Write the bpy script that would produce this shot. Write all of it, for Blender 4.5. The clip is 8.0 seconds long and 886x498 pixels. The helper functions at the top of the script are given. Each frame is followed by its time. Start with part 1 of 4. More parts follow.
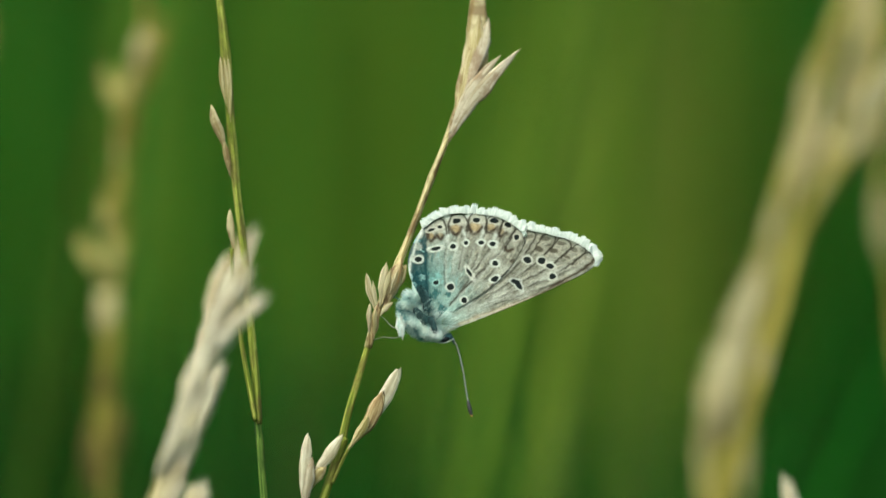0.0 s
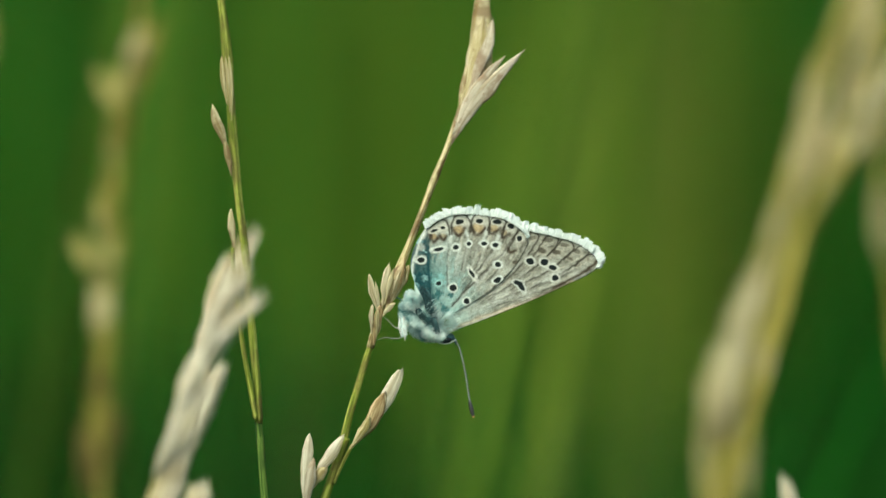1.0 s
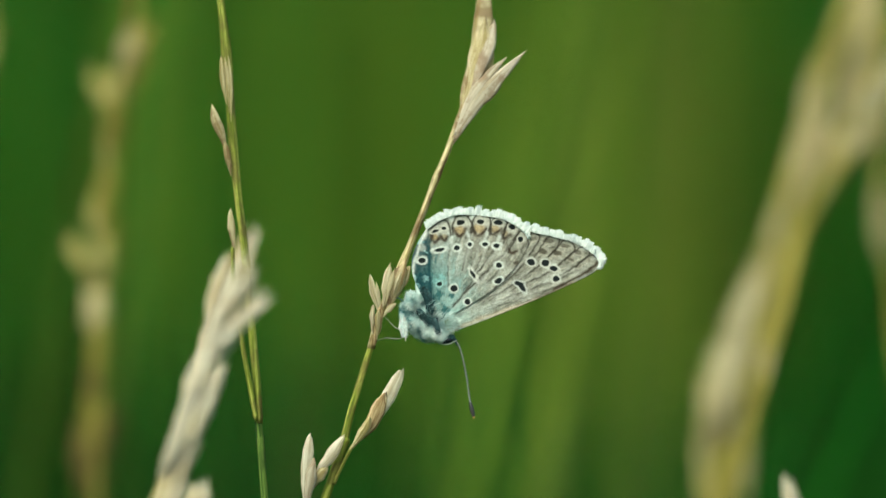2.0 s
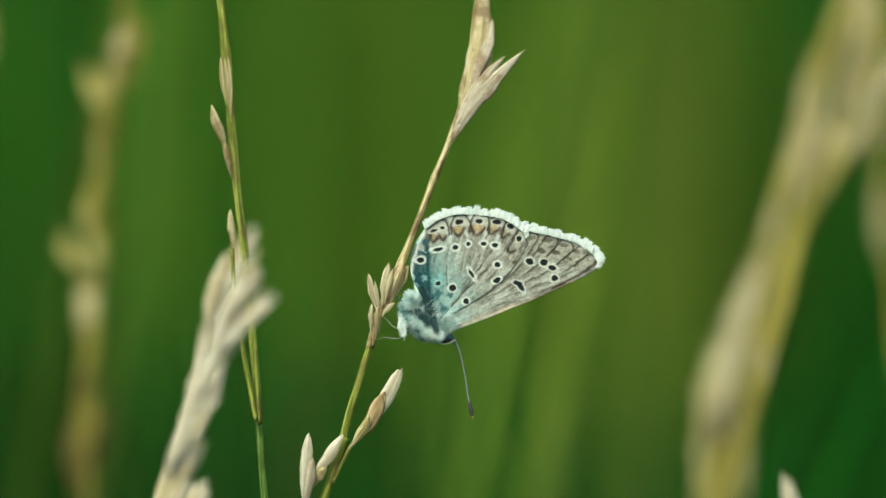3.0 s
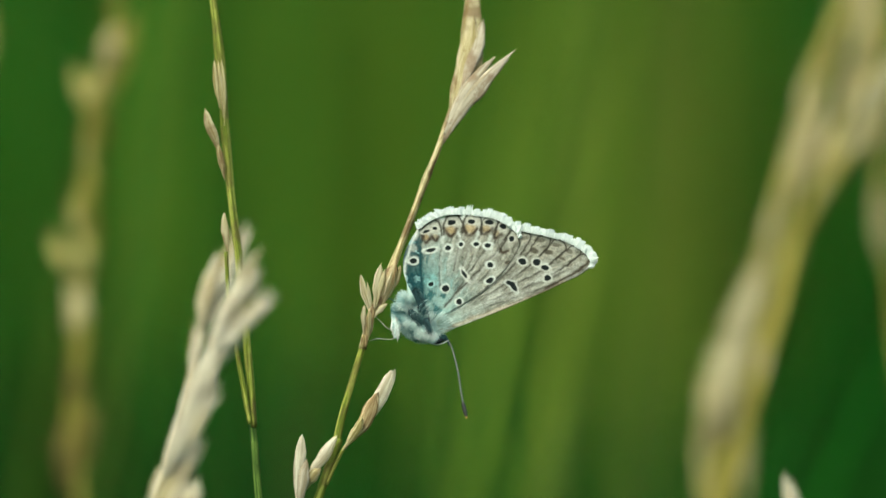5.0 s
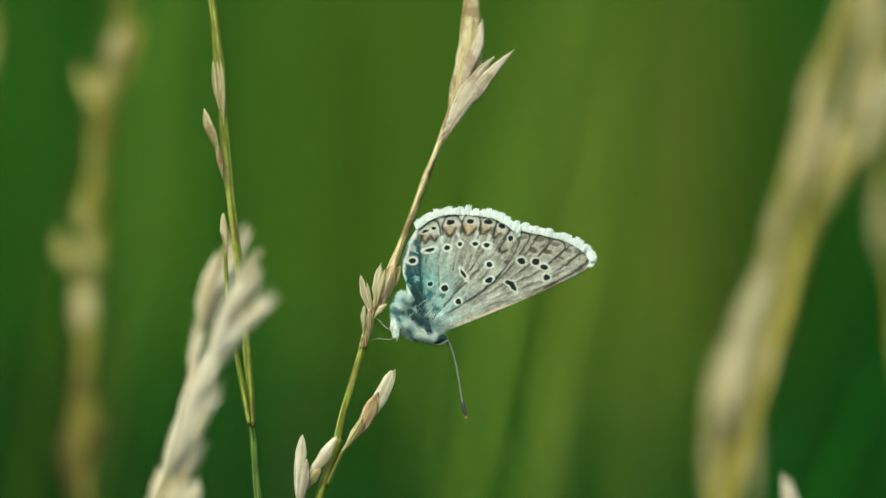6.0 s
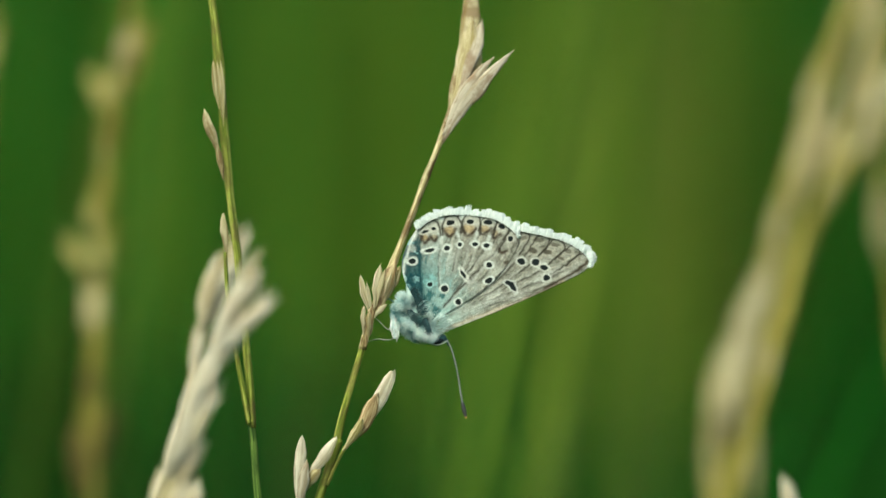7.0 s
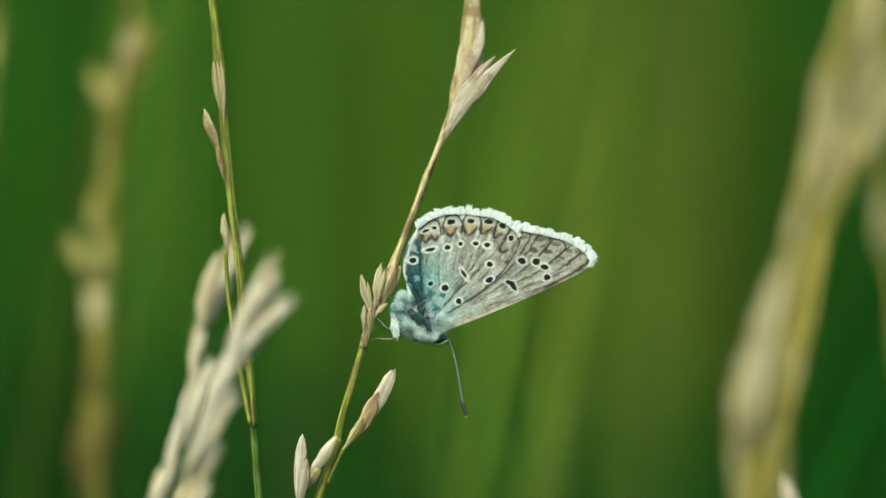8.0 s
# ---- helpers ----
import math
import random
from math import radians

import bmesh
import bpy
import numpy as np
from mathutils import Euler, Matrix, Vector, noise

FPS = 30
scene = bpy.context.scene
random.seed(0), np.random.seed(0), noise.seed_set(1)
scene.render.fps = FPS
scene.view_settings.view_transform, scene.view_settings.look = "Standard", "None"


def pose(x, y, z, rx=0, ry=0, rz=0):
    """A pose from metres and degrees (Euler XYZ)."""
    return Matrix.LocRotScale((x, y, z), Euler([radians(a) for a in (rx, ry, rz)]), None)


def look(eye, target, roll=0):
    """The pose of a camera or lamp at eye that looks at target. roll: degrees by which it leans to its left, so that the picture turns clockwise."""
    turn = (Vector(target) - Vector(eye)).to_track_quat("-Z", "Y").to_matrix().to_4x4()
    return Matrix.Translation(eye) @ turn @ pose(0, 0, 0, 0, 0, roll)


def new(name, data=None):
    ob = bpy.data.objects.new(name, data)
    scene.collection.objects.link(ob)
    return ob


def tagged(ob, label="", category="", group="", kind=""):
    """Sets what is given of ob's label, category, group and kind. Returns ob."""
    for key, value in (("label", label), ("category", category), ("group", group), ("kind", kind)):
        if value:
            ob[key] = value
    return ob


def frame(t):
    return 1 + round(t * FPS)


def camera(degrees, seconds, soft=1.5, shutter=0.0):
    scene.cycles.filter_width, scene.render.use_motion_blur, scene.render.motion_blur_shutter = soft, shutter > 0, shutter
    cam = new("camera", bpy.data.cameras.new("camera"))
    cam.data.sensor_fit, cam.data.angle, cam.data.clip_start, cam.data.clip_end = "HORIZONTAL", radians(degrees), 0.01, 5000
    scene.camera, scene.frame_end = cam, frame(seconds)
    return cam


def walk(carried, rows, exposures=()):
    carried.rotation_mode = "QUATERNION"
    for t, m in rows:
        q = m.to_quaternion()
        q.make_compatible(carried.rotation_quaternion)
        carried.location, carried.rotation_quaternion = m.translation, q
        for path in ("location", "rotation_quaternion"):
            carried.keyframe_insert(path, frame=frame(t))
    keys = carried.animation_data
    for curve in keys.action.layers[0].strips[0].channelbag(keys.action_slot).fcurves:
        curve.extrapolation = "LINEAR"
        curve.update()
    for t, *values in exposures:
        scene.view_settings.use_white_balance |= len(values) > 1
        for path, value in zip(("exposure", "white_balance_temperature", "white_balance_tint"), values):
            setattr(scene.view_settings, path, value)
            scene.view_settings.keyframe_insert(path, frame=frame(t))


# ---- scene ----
cam = camera(14.39, 8.0, soft=1.5)
cam.data.dof.use_dof = True
cam.data.dof.focus_distance = 0.3195
cam.data.dof.aperture_fstop = 10.2
cam.data.dof.aperture_blades = 0

EYE_H = 0.45          # height of the lens over the soil, metres
BACK = 0.32           # from the lens to the plane of the butterfly
stand = look((0, -BACK, EYE_H), (0, 0, EYE_H))
walk(cam, [(0.0, stand), (8.0, stand)], [(0.0, 0.91, 6700, -9), (8.0, 0.91, 6700, -9)])

# ---- light ----
world = bpy.data.worlds.new("meadow_sky")
scene.world = world
world.use_nodes = True
wn = world.node_tree
sky = wn.nodes.new("ShaderNodeTexSky")
sky.sky_type = "NISHITA"
sky.sun_disc = False
sky.sun_elevation = radians(58)
sky.sun_rotation = radians(215)
sky.air_density, sky.dust_density = 1.0, 6.0
wn.links.new(sky.outputs[0], wn.nodes["Background"].inputs[0])
wn.nodes["Background"].inputs[1].default_value = 0.15

sun_data = bpy.data.lights.new("sun", "SUN")
sun_data.energy = 1.9
sun_data.angle = radians(60)
sun_data.color = (1.0, 0.95, 0.86)
sun = new("sun", sun_data)
sun.matrix_world = look((-0.60, -0.85, 1.60), (0, 0, 0))

# ---- materials ----
MM = 0.001


def mat(name, rough=0.6):
    m = bpy.data.materials.new(name)
    m.use_nodes = True
    t = m.node_tree
    b = t.nodes["Principled BSDF"]
    b.inputs["Roughness"].default_value = rough
    return m, t, b


def node(t, kind, **values):
    n = t.nodes.new(kind)
    for k, v in values.items():
        n.inputs[k].default_value = v
    return n


def ramp(t, fac, stops):
    r = t.nodes.new("ShaderNodeValToRGB")
    e = r.color_ramp.elements
    while len(e) < len(stops):
        e.new(0.5)
    for k, (p, c) in zip(e, stops):
        k.position, k.color = p, (*c, 1)
    t.links.new(fac, r.inputs[0])
    return r.outputs[0]


def mixed(t, fac, a, b, blend="MIX"):
    m = t.nodes.new("ShaderNodeMix")
    m.data_type, m.blend_type = "RGBA", blend
    for socket, v in ((m.inputs[0], fac), (m.inputs[6], a), (m.inputs[7], b)):
        if isinstance(v, (int, float)):
            socket.default_value = v
        elif isinstance(v, tuple):
            socket.default_value = (*v, 1)
        else:
            t.links.new(v, socket)
    return m.outputs[2]


def leafy(t, b, colour, through_part):
    """Plant tissue: part of the light shines through."""
    t.links.new(colour, b.inputs["Base Color"])
    tr = t.nodes.new("ShaderNodeBsdfTranslucent")
    t.links.new(colour, tr.inputs[0])
    ms = t.nodes.new("ShaderNodeMixShader")
    ms.inputs[0].default_value = through_part
    t.links.new(b.outputs[0], ms.inputs[1])
    t.links.new(tr.outputs[0], ms.inputs[2])
    t.links.new(ms.outputs[0], t.nodes["Material Output"].inputs[0])


def plant_mat(name, light, mid, dark, stain, stain_part=0.5, rough=0.75, through_part=0.32, grain=0.4):
    """Grass tissue: long fibres, cloudy tone and stains. UV: x round the stem, y along it in mm."""
    m, t, b = mat(name, rough)
    uv = t.nodes.new("ShaderNodeUVMap")
    info = t.nodes.new("ShaderNodeObjectInfo")
    add = t.nodes.new("ShaderNodeVectorMath")
    add.operation = "ADD"
    shift = node(t, "ShaderNodeVectorMath")
    shift.operation = "SCALE"
    shift.inputs[0].default_value = (7, 31, 5)
    t.links.new(info.outputs["Random"], shift.inputs["Scale"])
    t.links.new(uv.outputs[0], add.inputs[0])
    t.links.new(shift.outputs[0], add.inputs[1])
    mp = node(t, "ShaderNodeMapping", Scale=(4.5, 0.07, 1))
    t.links.new(add.outputs[0], mp.inputs[0])
    fib = node(t, "ShaderNodeTexNoise", Scale=2.0, Detail=4.0, Roughness=0.65)
    t.links.new(mp.outputs[0], fib.inputs["Vector"])
    col = ramp(t, fib.outputs[0], [(0.42, dark), (0.5, mid), (0.58, light)])
    mp2 = node(t, "ShaderNodeMapping", Scale=(1.2, 0.35, 1))
    t.links.new(add.outputs[0], mp2.inputs[0])
    cloud = node(t, "ShaderNodeTexNoise", Scale=1.0, Detail=6.0, Roughness=0.62)
    t.links.new(mp2.outputs[0], cloud.inputs["Vector"])
    fac = ramp(t, cloud.outputs[0], [(0.50, (0, 0, 0)), (0.62, (stain_part,) * 3)])
    col = mixed(t, fac, col, stain)
    b.inputs["Specular IOR Level"].default_value = 0.2
    bump = node(t, "ShaderNodeBump", Strength=grain, Distance=0.00018)
    t.links.new(fib.outputs[0], bump.inputs["Height"])
    t.links.new(bump.outputs[0], b.inputs["Normal"])
    leafy(t, b, col, through_part)
    return m


OLIVE_STEM = plant_mat("olive_stem", (0.46, 0.41, 0.11), (0.34, 0.30, 0.065), (0.22, 0.19, 0.035), (0.18, 0.13, 0.04), 0.4)
CREAM = plant_mat("cream_husk", (0.82, 0.77, 0.57), (0.70, 0.64, 0.45), (0.48, 0.41, 0.24), (0.36, 0.27, 0.15), 0.4, through_part=0.5)
RUST = plant_mat("rusty_husk", (0.62, 0.52, 0.32), (0.44, 0.34, 0.18), (0.24, 0.16, 0.075), (0.11, 0.06, 0.035), 0.8)
HULL = plant_mat("white_husk", (0.86, 0.83, 0.71), (0.76, 0.72, 0.58), (0.54, 0.49, 0.35), (0.42, 0.33, 0.22), 0.4, through_part=0.5)
STRAW = plant_mat("straw_husk", (0.57, 0.51, 0.33), (0.46, 0.40, 0.225), (0.32, 0.26, 0.115), (0.17, 0.105, 0.045), 0.75)
PALE = plant_mat("bleached_husk", (0.58, 0.53, 0.42), (0.48, 0.43, 0.33), (0.36, 0.305, 0.21), (0.24, 0.155, 0.09), 0.75)
DRY_STEM = plant_mat("drying_stem", (0.62, 0.56, 0.33), (0.44, 0.38, 0.18), (0.25, 0.19, 0.07), (0.13, 0.075, 0.035), 0.8)
GREEN_STEM = plant_mat("green_stem", (0.44, 0.46, 0.11), (0.24, 0.29, 0.04), (0.11, 0.15, 0.02), (0.14, 0.10, 0.04), 0.6)
FRESH_STEM = plant_mat("fresh_stem", (0.15, 0.24, 0.05), (0.06, 0.13, 0.02), (0.02, 0.06, 0.01), (0.03, 0.06, 0.015), 0.4)
BROWN_HUSK = plant_mat("brown_husk", (0.20, 0.16, 0.05), (0.13, 0.105, 0.03), (0.08, 0.06, 0.018), (0.09, 0.06, 0.025), 0.4)
TAN_HUSK = plant_mat("tan_husk", (0.62, 0.555, 0.33), (0.52, 0.46, 0.25), (0.38, 0.33, 0.145), (0.30, 0.22, 0.10), 0.4)
WAN_HUSK = plant_mat("wan_husk", (0.55, 0.51, 0.34), (0.45, 0.41, 0.25), (0.31, 0.275, 0.135), (0.25, 0.19, 0.09), 0.4)
DULL_HUSK = plant_mat("dull_husk", (0.31, 0.285, 0.06), (0.23, 0.21, 0.038), (0.145, 0.13, 0.02), (0.11, 0.09, 0.02), 0.4)
OLIVE_HUSK = plant_mat("olive_husk", (0.60, 0.53, 0.32), (0.45, 0.39, 0.20), (0.29, 0.25, 0.09), (0.24, 0.18, 0.07), 0.4)
YELLOW_HUSK = plant_mat("yellow_husk", (0.53, 0.485, 0.20), (0.41, 0.375, 0.125), (0.28, 0.25, 0.06), (0.20, 0.15, 0.04), 0.4)


def wing_mat(name):
    """Wing scales over the painted pattern: dusty, with fine rows of scales."""
    m, t, b = mat(name, 0.75)
    at = t.nodes.new("ShaderNodeAttribute")
    at.attribute_name = "pattern"
    co = t.nodes.new("ShaderNodeTexCoord")
    n1 = node(t, "ShaderNodeTexNoise", Scale=9000.0, Detail=2.0)
    n2 = node(t, "ShaderNodeTexNoise", Scale=2600.0, Detail=4.0, Roughness=0.7)
    for n in (n1, n2):
        t.links.new(co.outputs["Object"], n.inputs["Vector"])
    k1 = ramp(t, n1.outputs[0], [(0.3, (0.80, 0.80, 0.82)), (0.7, (1.15, 1.15, 1.13))])
    k2 = ramp(t, n2.outputs[0], [(0.32, (0.70, 0.68, 0.65)), (0.5, (1.02, 1.02, 1.01)), (0.68, (1.22, 1.23, 1.25))])
    col = mixed(t, 1.0, at.outputs["Color"], k1, "MULTIPLY")
    col = mixed(t, 1.0, col, k2, "MULTIPLY")
    bump = node(t, "ShaderNodeBump", Strength=0.5, Distance=0.00003)
    t.links.new(n1.outputs[0], bump.inputs["Height"])
    t.links.new(bump.outputs[0], b.inputs["Normal"])
    b.inputs["Specular IOR Level"].default_value = 0.12
    leafy(t, b, col, 0.12)
    return m


WING = wing_mat("wing_scales")


def fuzz_mat(name, a, c, rough=0.8):
    """Fine scales or hairs, each one of its own tone."""
    m, t, b = mat(name, rough)
    g = t.nodes.new("ShaderNodeNewGeometry")
    col = ramp(t, g.outputs["Random Per Island"], [(0.0, a), (1.0, c)])
    leafy(t, b, col, 0.15)
    return m


def hair_mat(name, dark, pale, size):
    """Hair in pale and dark tufts, each hair a little apart in tone."""
    m, t, b = mat(name, 0.7)
    co = t.nodes.new("ShaderNodeTexCoord")
    n = node(t, "ShaderNodeTexNoise", Scale=1 / size, Detail=3.0, Roughness=0.6)
    t.links.new(co.outputs["Object"], n.inputs["Vector"])
    g = t.nodes.new("ShaderNodeNewGeometry")
    col = ramp(t, n.outputs[0], [(0.36, dark), (0.56, pale)])
    k = ramp(t, g.outputs["Random Per Island"], [(0.0, (0.68, 0.74, 0.74)), (1.0, (1.15, 1.12, 1.1))])
    leafy(t, b, mixed(t, 1.0, col, k, "MULTIPLY"), 0.2)
    return m


FRINGE = fuzz_mat("white_fringe", (0.58, 0.65, 0.63), (0.78, 0.84, 0.81))
HAIR_PALE = hair_mat("pale_hair", (0.06, 0.22, 0.24), (0.64, 0.80, 0.78), 0.00085)
HAIR_WHITE = hair_mat("white_hair", (0.44, 0.64, 0.64), (0.80, 0.89, 0.87), 0.0008)
HAIR_TEAL = fuzz_mat("teal_hair", (0.003, 0.016, 0.020), (0.03, 0.10, 0.11))
SKIN = fuzz_mat("dark_skin", (0.04, 0.11, 0.12), (0.06, 0.15, 0.15), 0.6)
WHITE_LEG = fuzz_mat("white_leg_scales", (0.36, 0.40, 0.38), (0.55, 0.58, 0.55))
LEG = fuzz_mat("leg_scales", (0.20, 0.22, 0.21), (0.42, 0.44, 0.41))
BLACK_RING = fuzz_mat("black_ring", (0.025, 0.035, 0.033), (0.04, 0.05, 0.046), 0.6)
WHITE_RING = fuzz_mat("white_ring", (0.34, 0.40, 0.38), (0.46, 0.52, 0.50))
CLUB = fuzz_mat("antenna_club", (0.02, 0.025, 0.02), (0.03, 0.03, 0.03), 0.5)
CLUB_TIP = fuzz_mat("club_tip", (0.45, 0.25, 0.08), (0.5, 0.3, 0.1))
EYE = fuzz_mat("eye", (0.008, 0.012, 0.016), (0.012, 0.016, 0.02), 0.15)


def blade_mat(name):
    """Living and dead grass blades, each one of its own tone."""
    m, t, b = mat(name, 0.5)
    at = t.nodes.new("ShaderNodeAttribute")
    at.attribute_name = "tone"
    g = t.nodes.new("ShaderNodeNewGeometry")
    co = t.nodes.new("ShaderNodeTexCoord")
    n = node(t, "ShaderNodeTexNoise", Scale=60.0, Detail=3.0)
    t.links.new(co.outputs["Object"], n.inputs["Vector"])
    k = ramp(t, g.outputs["Random Per Island"], [(0.0, (0.65, 0.68, 0.6)), (1.0, (1.3, 1.25, 1.3))])
    k2 = ramp(t, n.outputs[0], [(0.3, (0.8, 0.82, 0.8)), (0.7, (1.2, 1.18, 1.1))])
    col = mixed(t, 1.0, at.outputs["Color"], k, "MULTIPLY")
    col = mixed(t, 1.0, col, k2, "MULTIPLY")
    b.inputs["Specular IOR Level"].default_value = 0.15
    leafy(t, b, col, 0.35)
    return m


BLADE = blade_mat("grass_blade")


def soil_mat():
    m, t, b = mat("soil", 0.9)
    co = t.nodes.new("ShaderNodeTexCoord")
    n = node(t, "ShaderNodeTexNoise", Scale=9.0, Detail=8.0, Roughness=0.7)
    n2 = node(t, "ShaderNodeTexNoise", Scale=0.6, Detail=4.0)
    for k in (n, n2):
        t.links.new(co.outputs["Object"], k.inputs["Vector"])
    c1 = ramp(t, n.outputs[0], [(0.3, (0.022, 0.018, 0.010)), (0.7, (0.06, 0.05, 0.028))])
    c2 = ramp(t, n2.outputs[0], [(0.35, (0.012, 0.05, 0.010)), (0.7, (0.03, 0.08, 0.018))])
    t.links.new(mixed(t, 0.7, c1, c2), b.inputs["Base Color"])
    bump = node(t, "ShaderNodeBump", Strength=0.8, Distance=0.02)
    t.links.new(n.outputs[0], bump.inputs["Height"])
    t.links.new(bump.outputs[0], b.inputs["Normal"])
    return m


SOIL = soil_mat()

# ---- shape helpers ----


def part(name, bm, material, parent, label="", smooth=True):
    """Links a bmesh as one mesh object under a thing or a part."""
    me = bpy.data.meshes.new(name)
    bm.to_mesh(me)
    bm.free()
    for m in material if isinstance(material, (list, tuple)) else [material]:
        me.materials.append(m)
    if smooth:
        me.polygons.foreach_set("use_smooth", [True] * len(me.polygons))
    ob = new(name, me)
    ob.parent = parent
    if label:
        ob["label"] = label
    return ob


def spline(pts, n):
    """n + 1 points along a Catmull-Rom curve through pts."""
    p = [Vector(q) for q in pts]
    p = [2 * p[0] - p[1], *p, 2 * p[-1] - p[-2]]
    out = []
    spans = len(p) - 3
    for k in range(n + 1):
        f = min(k * spans / n, spans - 1e-6)
        i, u = int(f), f - int(f)
        a, b, c, d = p[i:i + 4]
        out.append(0.5 * (2 * b + (c - a) * u + (2 * a - 5 * b + 4 * c - d) * u * u + (3 * b - 3 * c + d - a) * u ** 3))
    return out


def loft(bm, line, wide, deep, sides=10, ribs=0, rib=0.0, twist=0.0, slots=None, ragged=0.0):
    """A closed skin round a line: half widths in the picture's plane and in depth (lists or numbers, mm). Lengths in mm."""
    uv = bm.loops.layers.uv.verify()
    n = len(line)
    rings, along, run = [], [], 0.0
    for k, p in enumerate(line):
        t = (line[min(k + 1, n - 1)] - line[max(k - 1, 0)]).normalized()
        side = t.cross(Vector((0, 1, 0)))
        side = side.normalized() if side.length > 1e-4 else Vector((1, 0, 0))
        dep = side.cross(t)
        w = wide[k] if isinstance(wide, (list, tuple)) else wide
        d = deep[k] if isinstance(deep, (list, tuple)) else deep
        if k:
            run += (p - line[k - 1]).length
        ring = []
        for j in range(sides):
            a = 2 * math.pi * j / sides + twist * k / n
            g = 1 + rib * math.cos(ribs * a)
            tear = ragged * max(0.0, k / n - 0.7) * noise.noise(Vector((p.x * 5 + 3 * math.cos(a), p.z * 0.3, 3 * math.sin(a))))
            ring.append(bm.verts.new((p + side * (w * g * math.cos(a)) + dep * (d * g * math.sin(a)) + t * tear) * MM))
        rings.append(ring)
        along.append(run)
    for k in range(n - 1):
        for j in range(sides):
            j2 = (j + 1) % sides
            f = bm.faces.new((rings[k][j], rings[k][j2], rings[k + 1][j2], rings[k + 1][j]))
            for lp, (u, v) in zip(f.loops, ((j, k), (j + 1, k), (j + 1, k + 1), (j, k + 1))):
                lp[uv].uv = (u / sides, along[v])
            if slots:
                f.material_index = slots[k]
    for ring, k in ((rings[0][::-1], 0), (rings[-1], n - 1)):
        f = bm.faces.new(ring)
        for lp in f.loops:
            lp[uv].uv = (0.5, along[k])
        if slots:
            f.material_index = slots[min(k, n - 2)]


def P3(q, y=0.0):
    return Vector((q[0], q[2] if len(q) > 2 else y, q[1]))


def back(q, y):
    """The point q at depth y (mm)."""
    return (q[0], q[1], y)


def culm_line(pts, y, n, foot):
    """A stem from its foot on the soil up through pts (x, z in mm about the lens axis)."""
    up = EYE_H / MM
    line = [P3(p, y) for p in pts]
    a, b = line[0], line[1]
    slope = (a - b)
    low = a + slope.normalized() * 60
    rest = [Vector((foot, y, -up)), Vector((foot * 0.8 + low.x * 0.2, y, -up * 0.6)), low]
    return spline(rest + line, n)


def husk(bm, b, e, w, y=0.0, dy=0.0, bow=0.0, thick=0.5, n=12, peak=0.45, sides=10, sharp=1.6):
    """One glume: a pointed, keeled boat from b to e (mm), bowed sideways in the plane."""
    p, q = P3(b, y), P3(e, y + dy)
    axis = q - p
    side = axis.cross(Vector((0, 1, 0))).normalized()
    line, wide, deep = [], [], []
    seed = b[0] * 3.1 + e[1] * 1.7
    for k in range(n + 1):
        s = k / n
        wob = noise.noise(Vector((seed, s * 5.0, 0.3)))
        line.append(p + axis * s + side * (bow * math.sin(math.pi * s) + 0.24 * w * wob * math.sin(math.pi * s)))
        u = min(1.0, s / peak)
        f = 0.22 + 0.78 * u * u * (3 - 2 * u)
        if s > peak:
            f = (1 - ((s - peak) / (1 - peak)) ** sharp) ** (0.65 if sharp > 2 else 1.0)
        f = max(f, 0.05)
        f *= 1 + 0.17 * noise.noise(Vector((seed, s * 6.0, 4.1))) + 0.08 * noise.noise(Vector((seed, s * 17.0, 2.1)))
        wide.append(w * f)
        deep.append(w * f * thick)
    loft(bm, line, wide, deep, sides, 5, 0.09, ragged=4.5 * w)


def thing(name, x, y, label, category, group=""):
    """An empty on the soil at x, y mm that carries a plant."""
    ob = new(name)
    ob.empty_display_size = 0.02
    ob.matrix_basis = pose(x * MM, y * MM, 0)
    tagged(ob, label, category, group)
    return ob


def seat(ob, x, y):
    """Puts a part, built about the lens axis, back under its plant's foot."""
    ob.matrix_basis = pose(-x * MM, -y * MM, EYE_H)
    return ob


def radii(n, r0, r1, bulges=()):
    """Half widths along a line; bulges: (place 0..1, extra, width)."""
    out = []
    for k in range(n + 1):
        s = k / n
        r = r0 + (r1 - r0) * s
        for c, extra, wd in bulges:
            r += extra * math.exp(-((s - c) / wd) ** 2)
        out.append(r)
    return out


def grass(name, y, pts, r0, r1, foot, stem_mat, spikelets, label, husk_mat=STRAW, blur=False, n=90, bulges=(), group=""):
    """A flowering grass: culm and spikelets. Each spikelet is a list of husks (base, tip, half width, bow, dy, material or None)."""
    plant = thing(name, foot, y, label, "grass", group)
    bm = bmesh.new()
    line = culm_line(pts, y, n, foot)
    r = radii(n, r0, r1, bulges)
    loft(bm, line, r, r, 8 if blur else 12, 5, 0.06)
    seat(part("culm", bm, stem_mat, plant), foot, y)
    for husks in spikelets:
        first = None
        for b, e, w, bow, dy, m, *form in husks:
            bm = bmesh.new()
            peak, sharp, thick = form or (0.45, 1.6, 0.5)
            husk(bm, b, e, w, y + dy, dy * 0.6, bow, thick, 10 if blur else 20, peak, 8 if blur else 14, sharp)
            if first is None:
                first = part("spikelet", bm, m or husk_mat, plant)
                seat(first, foot, y)
            else:
                part("glume", bm, m or husk_mat, first)
    return plant


# ---- ground ----
bm = bmesh.new()
bmesh.ops.create_circle(bm, cap_ends=True, cap_tris=True, segments=64, radius=400.0)
ground = part("ground", bm, SOIL, None, smooth=False)
tagged(ground, "brown meadow soil with short green growth", "ground", kind="structure")

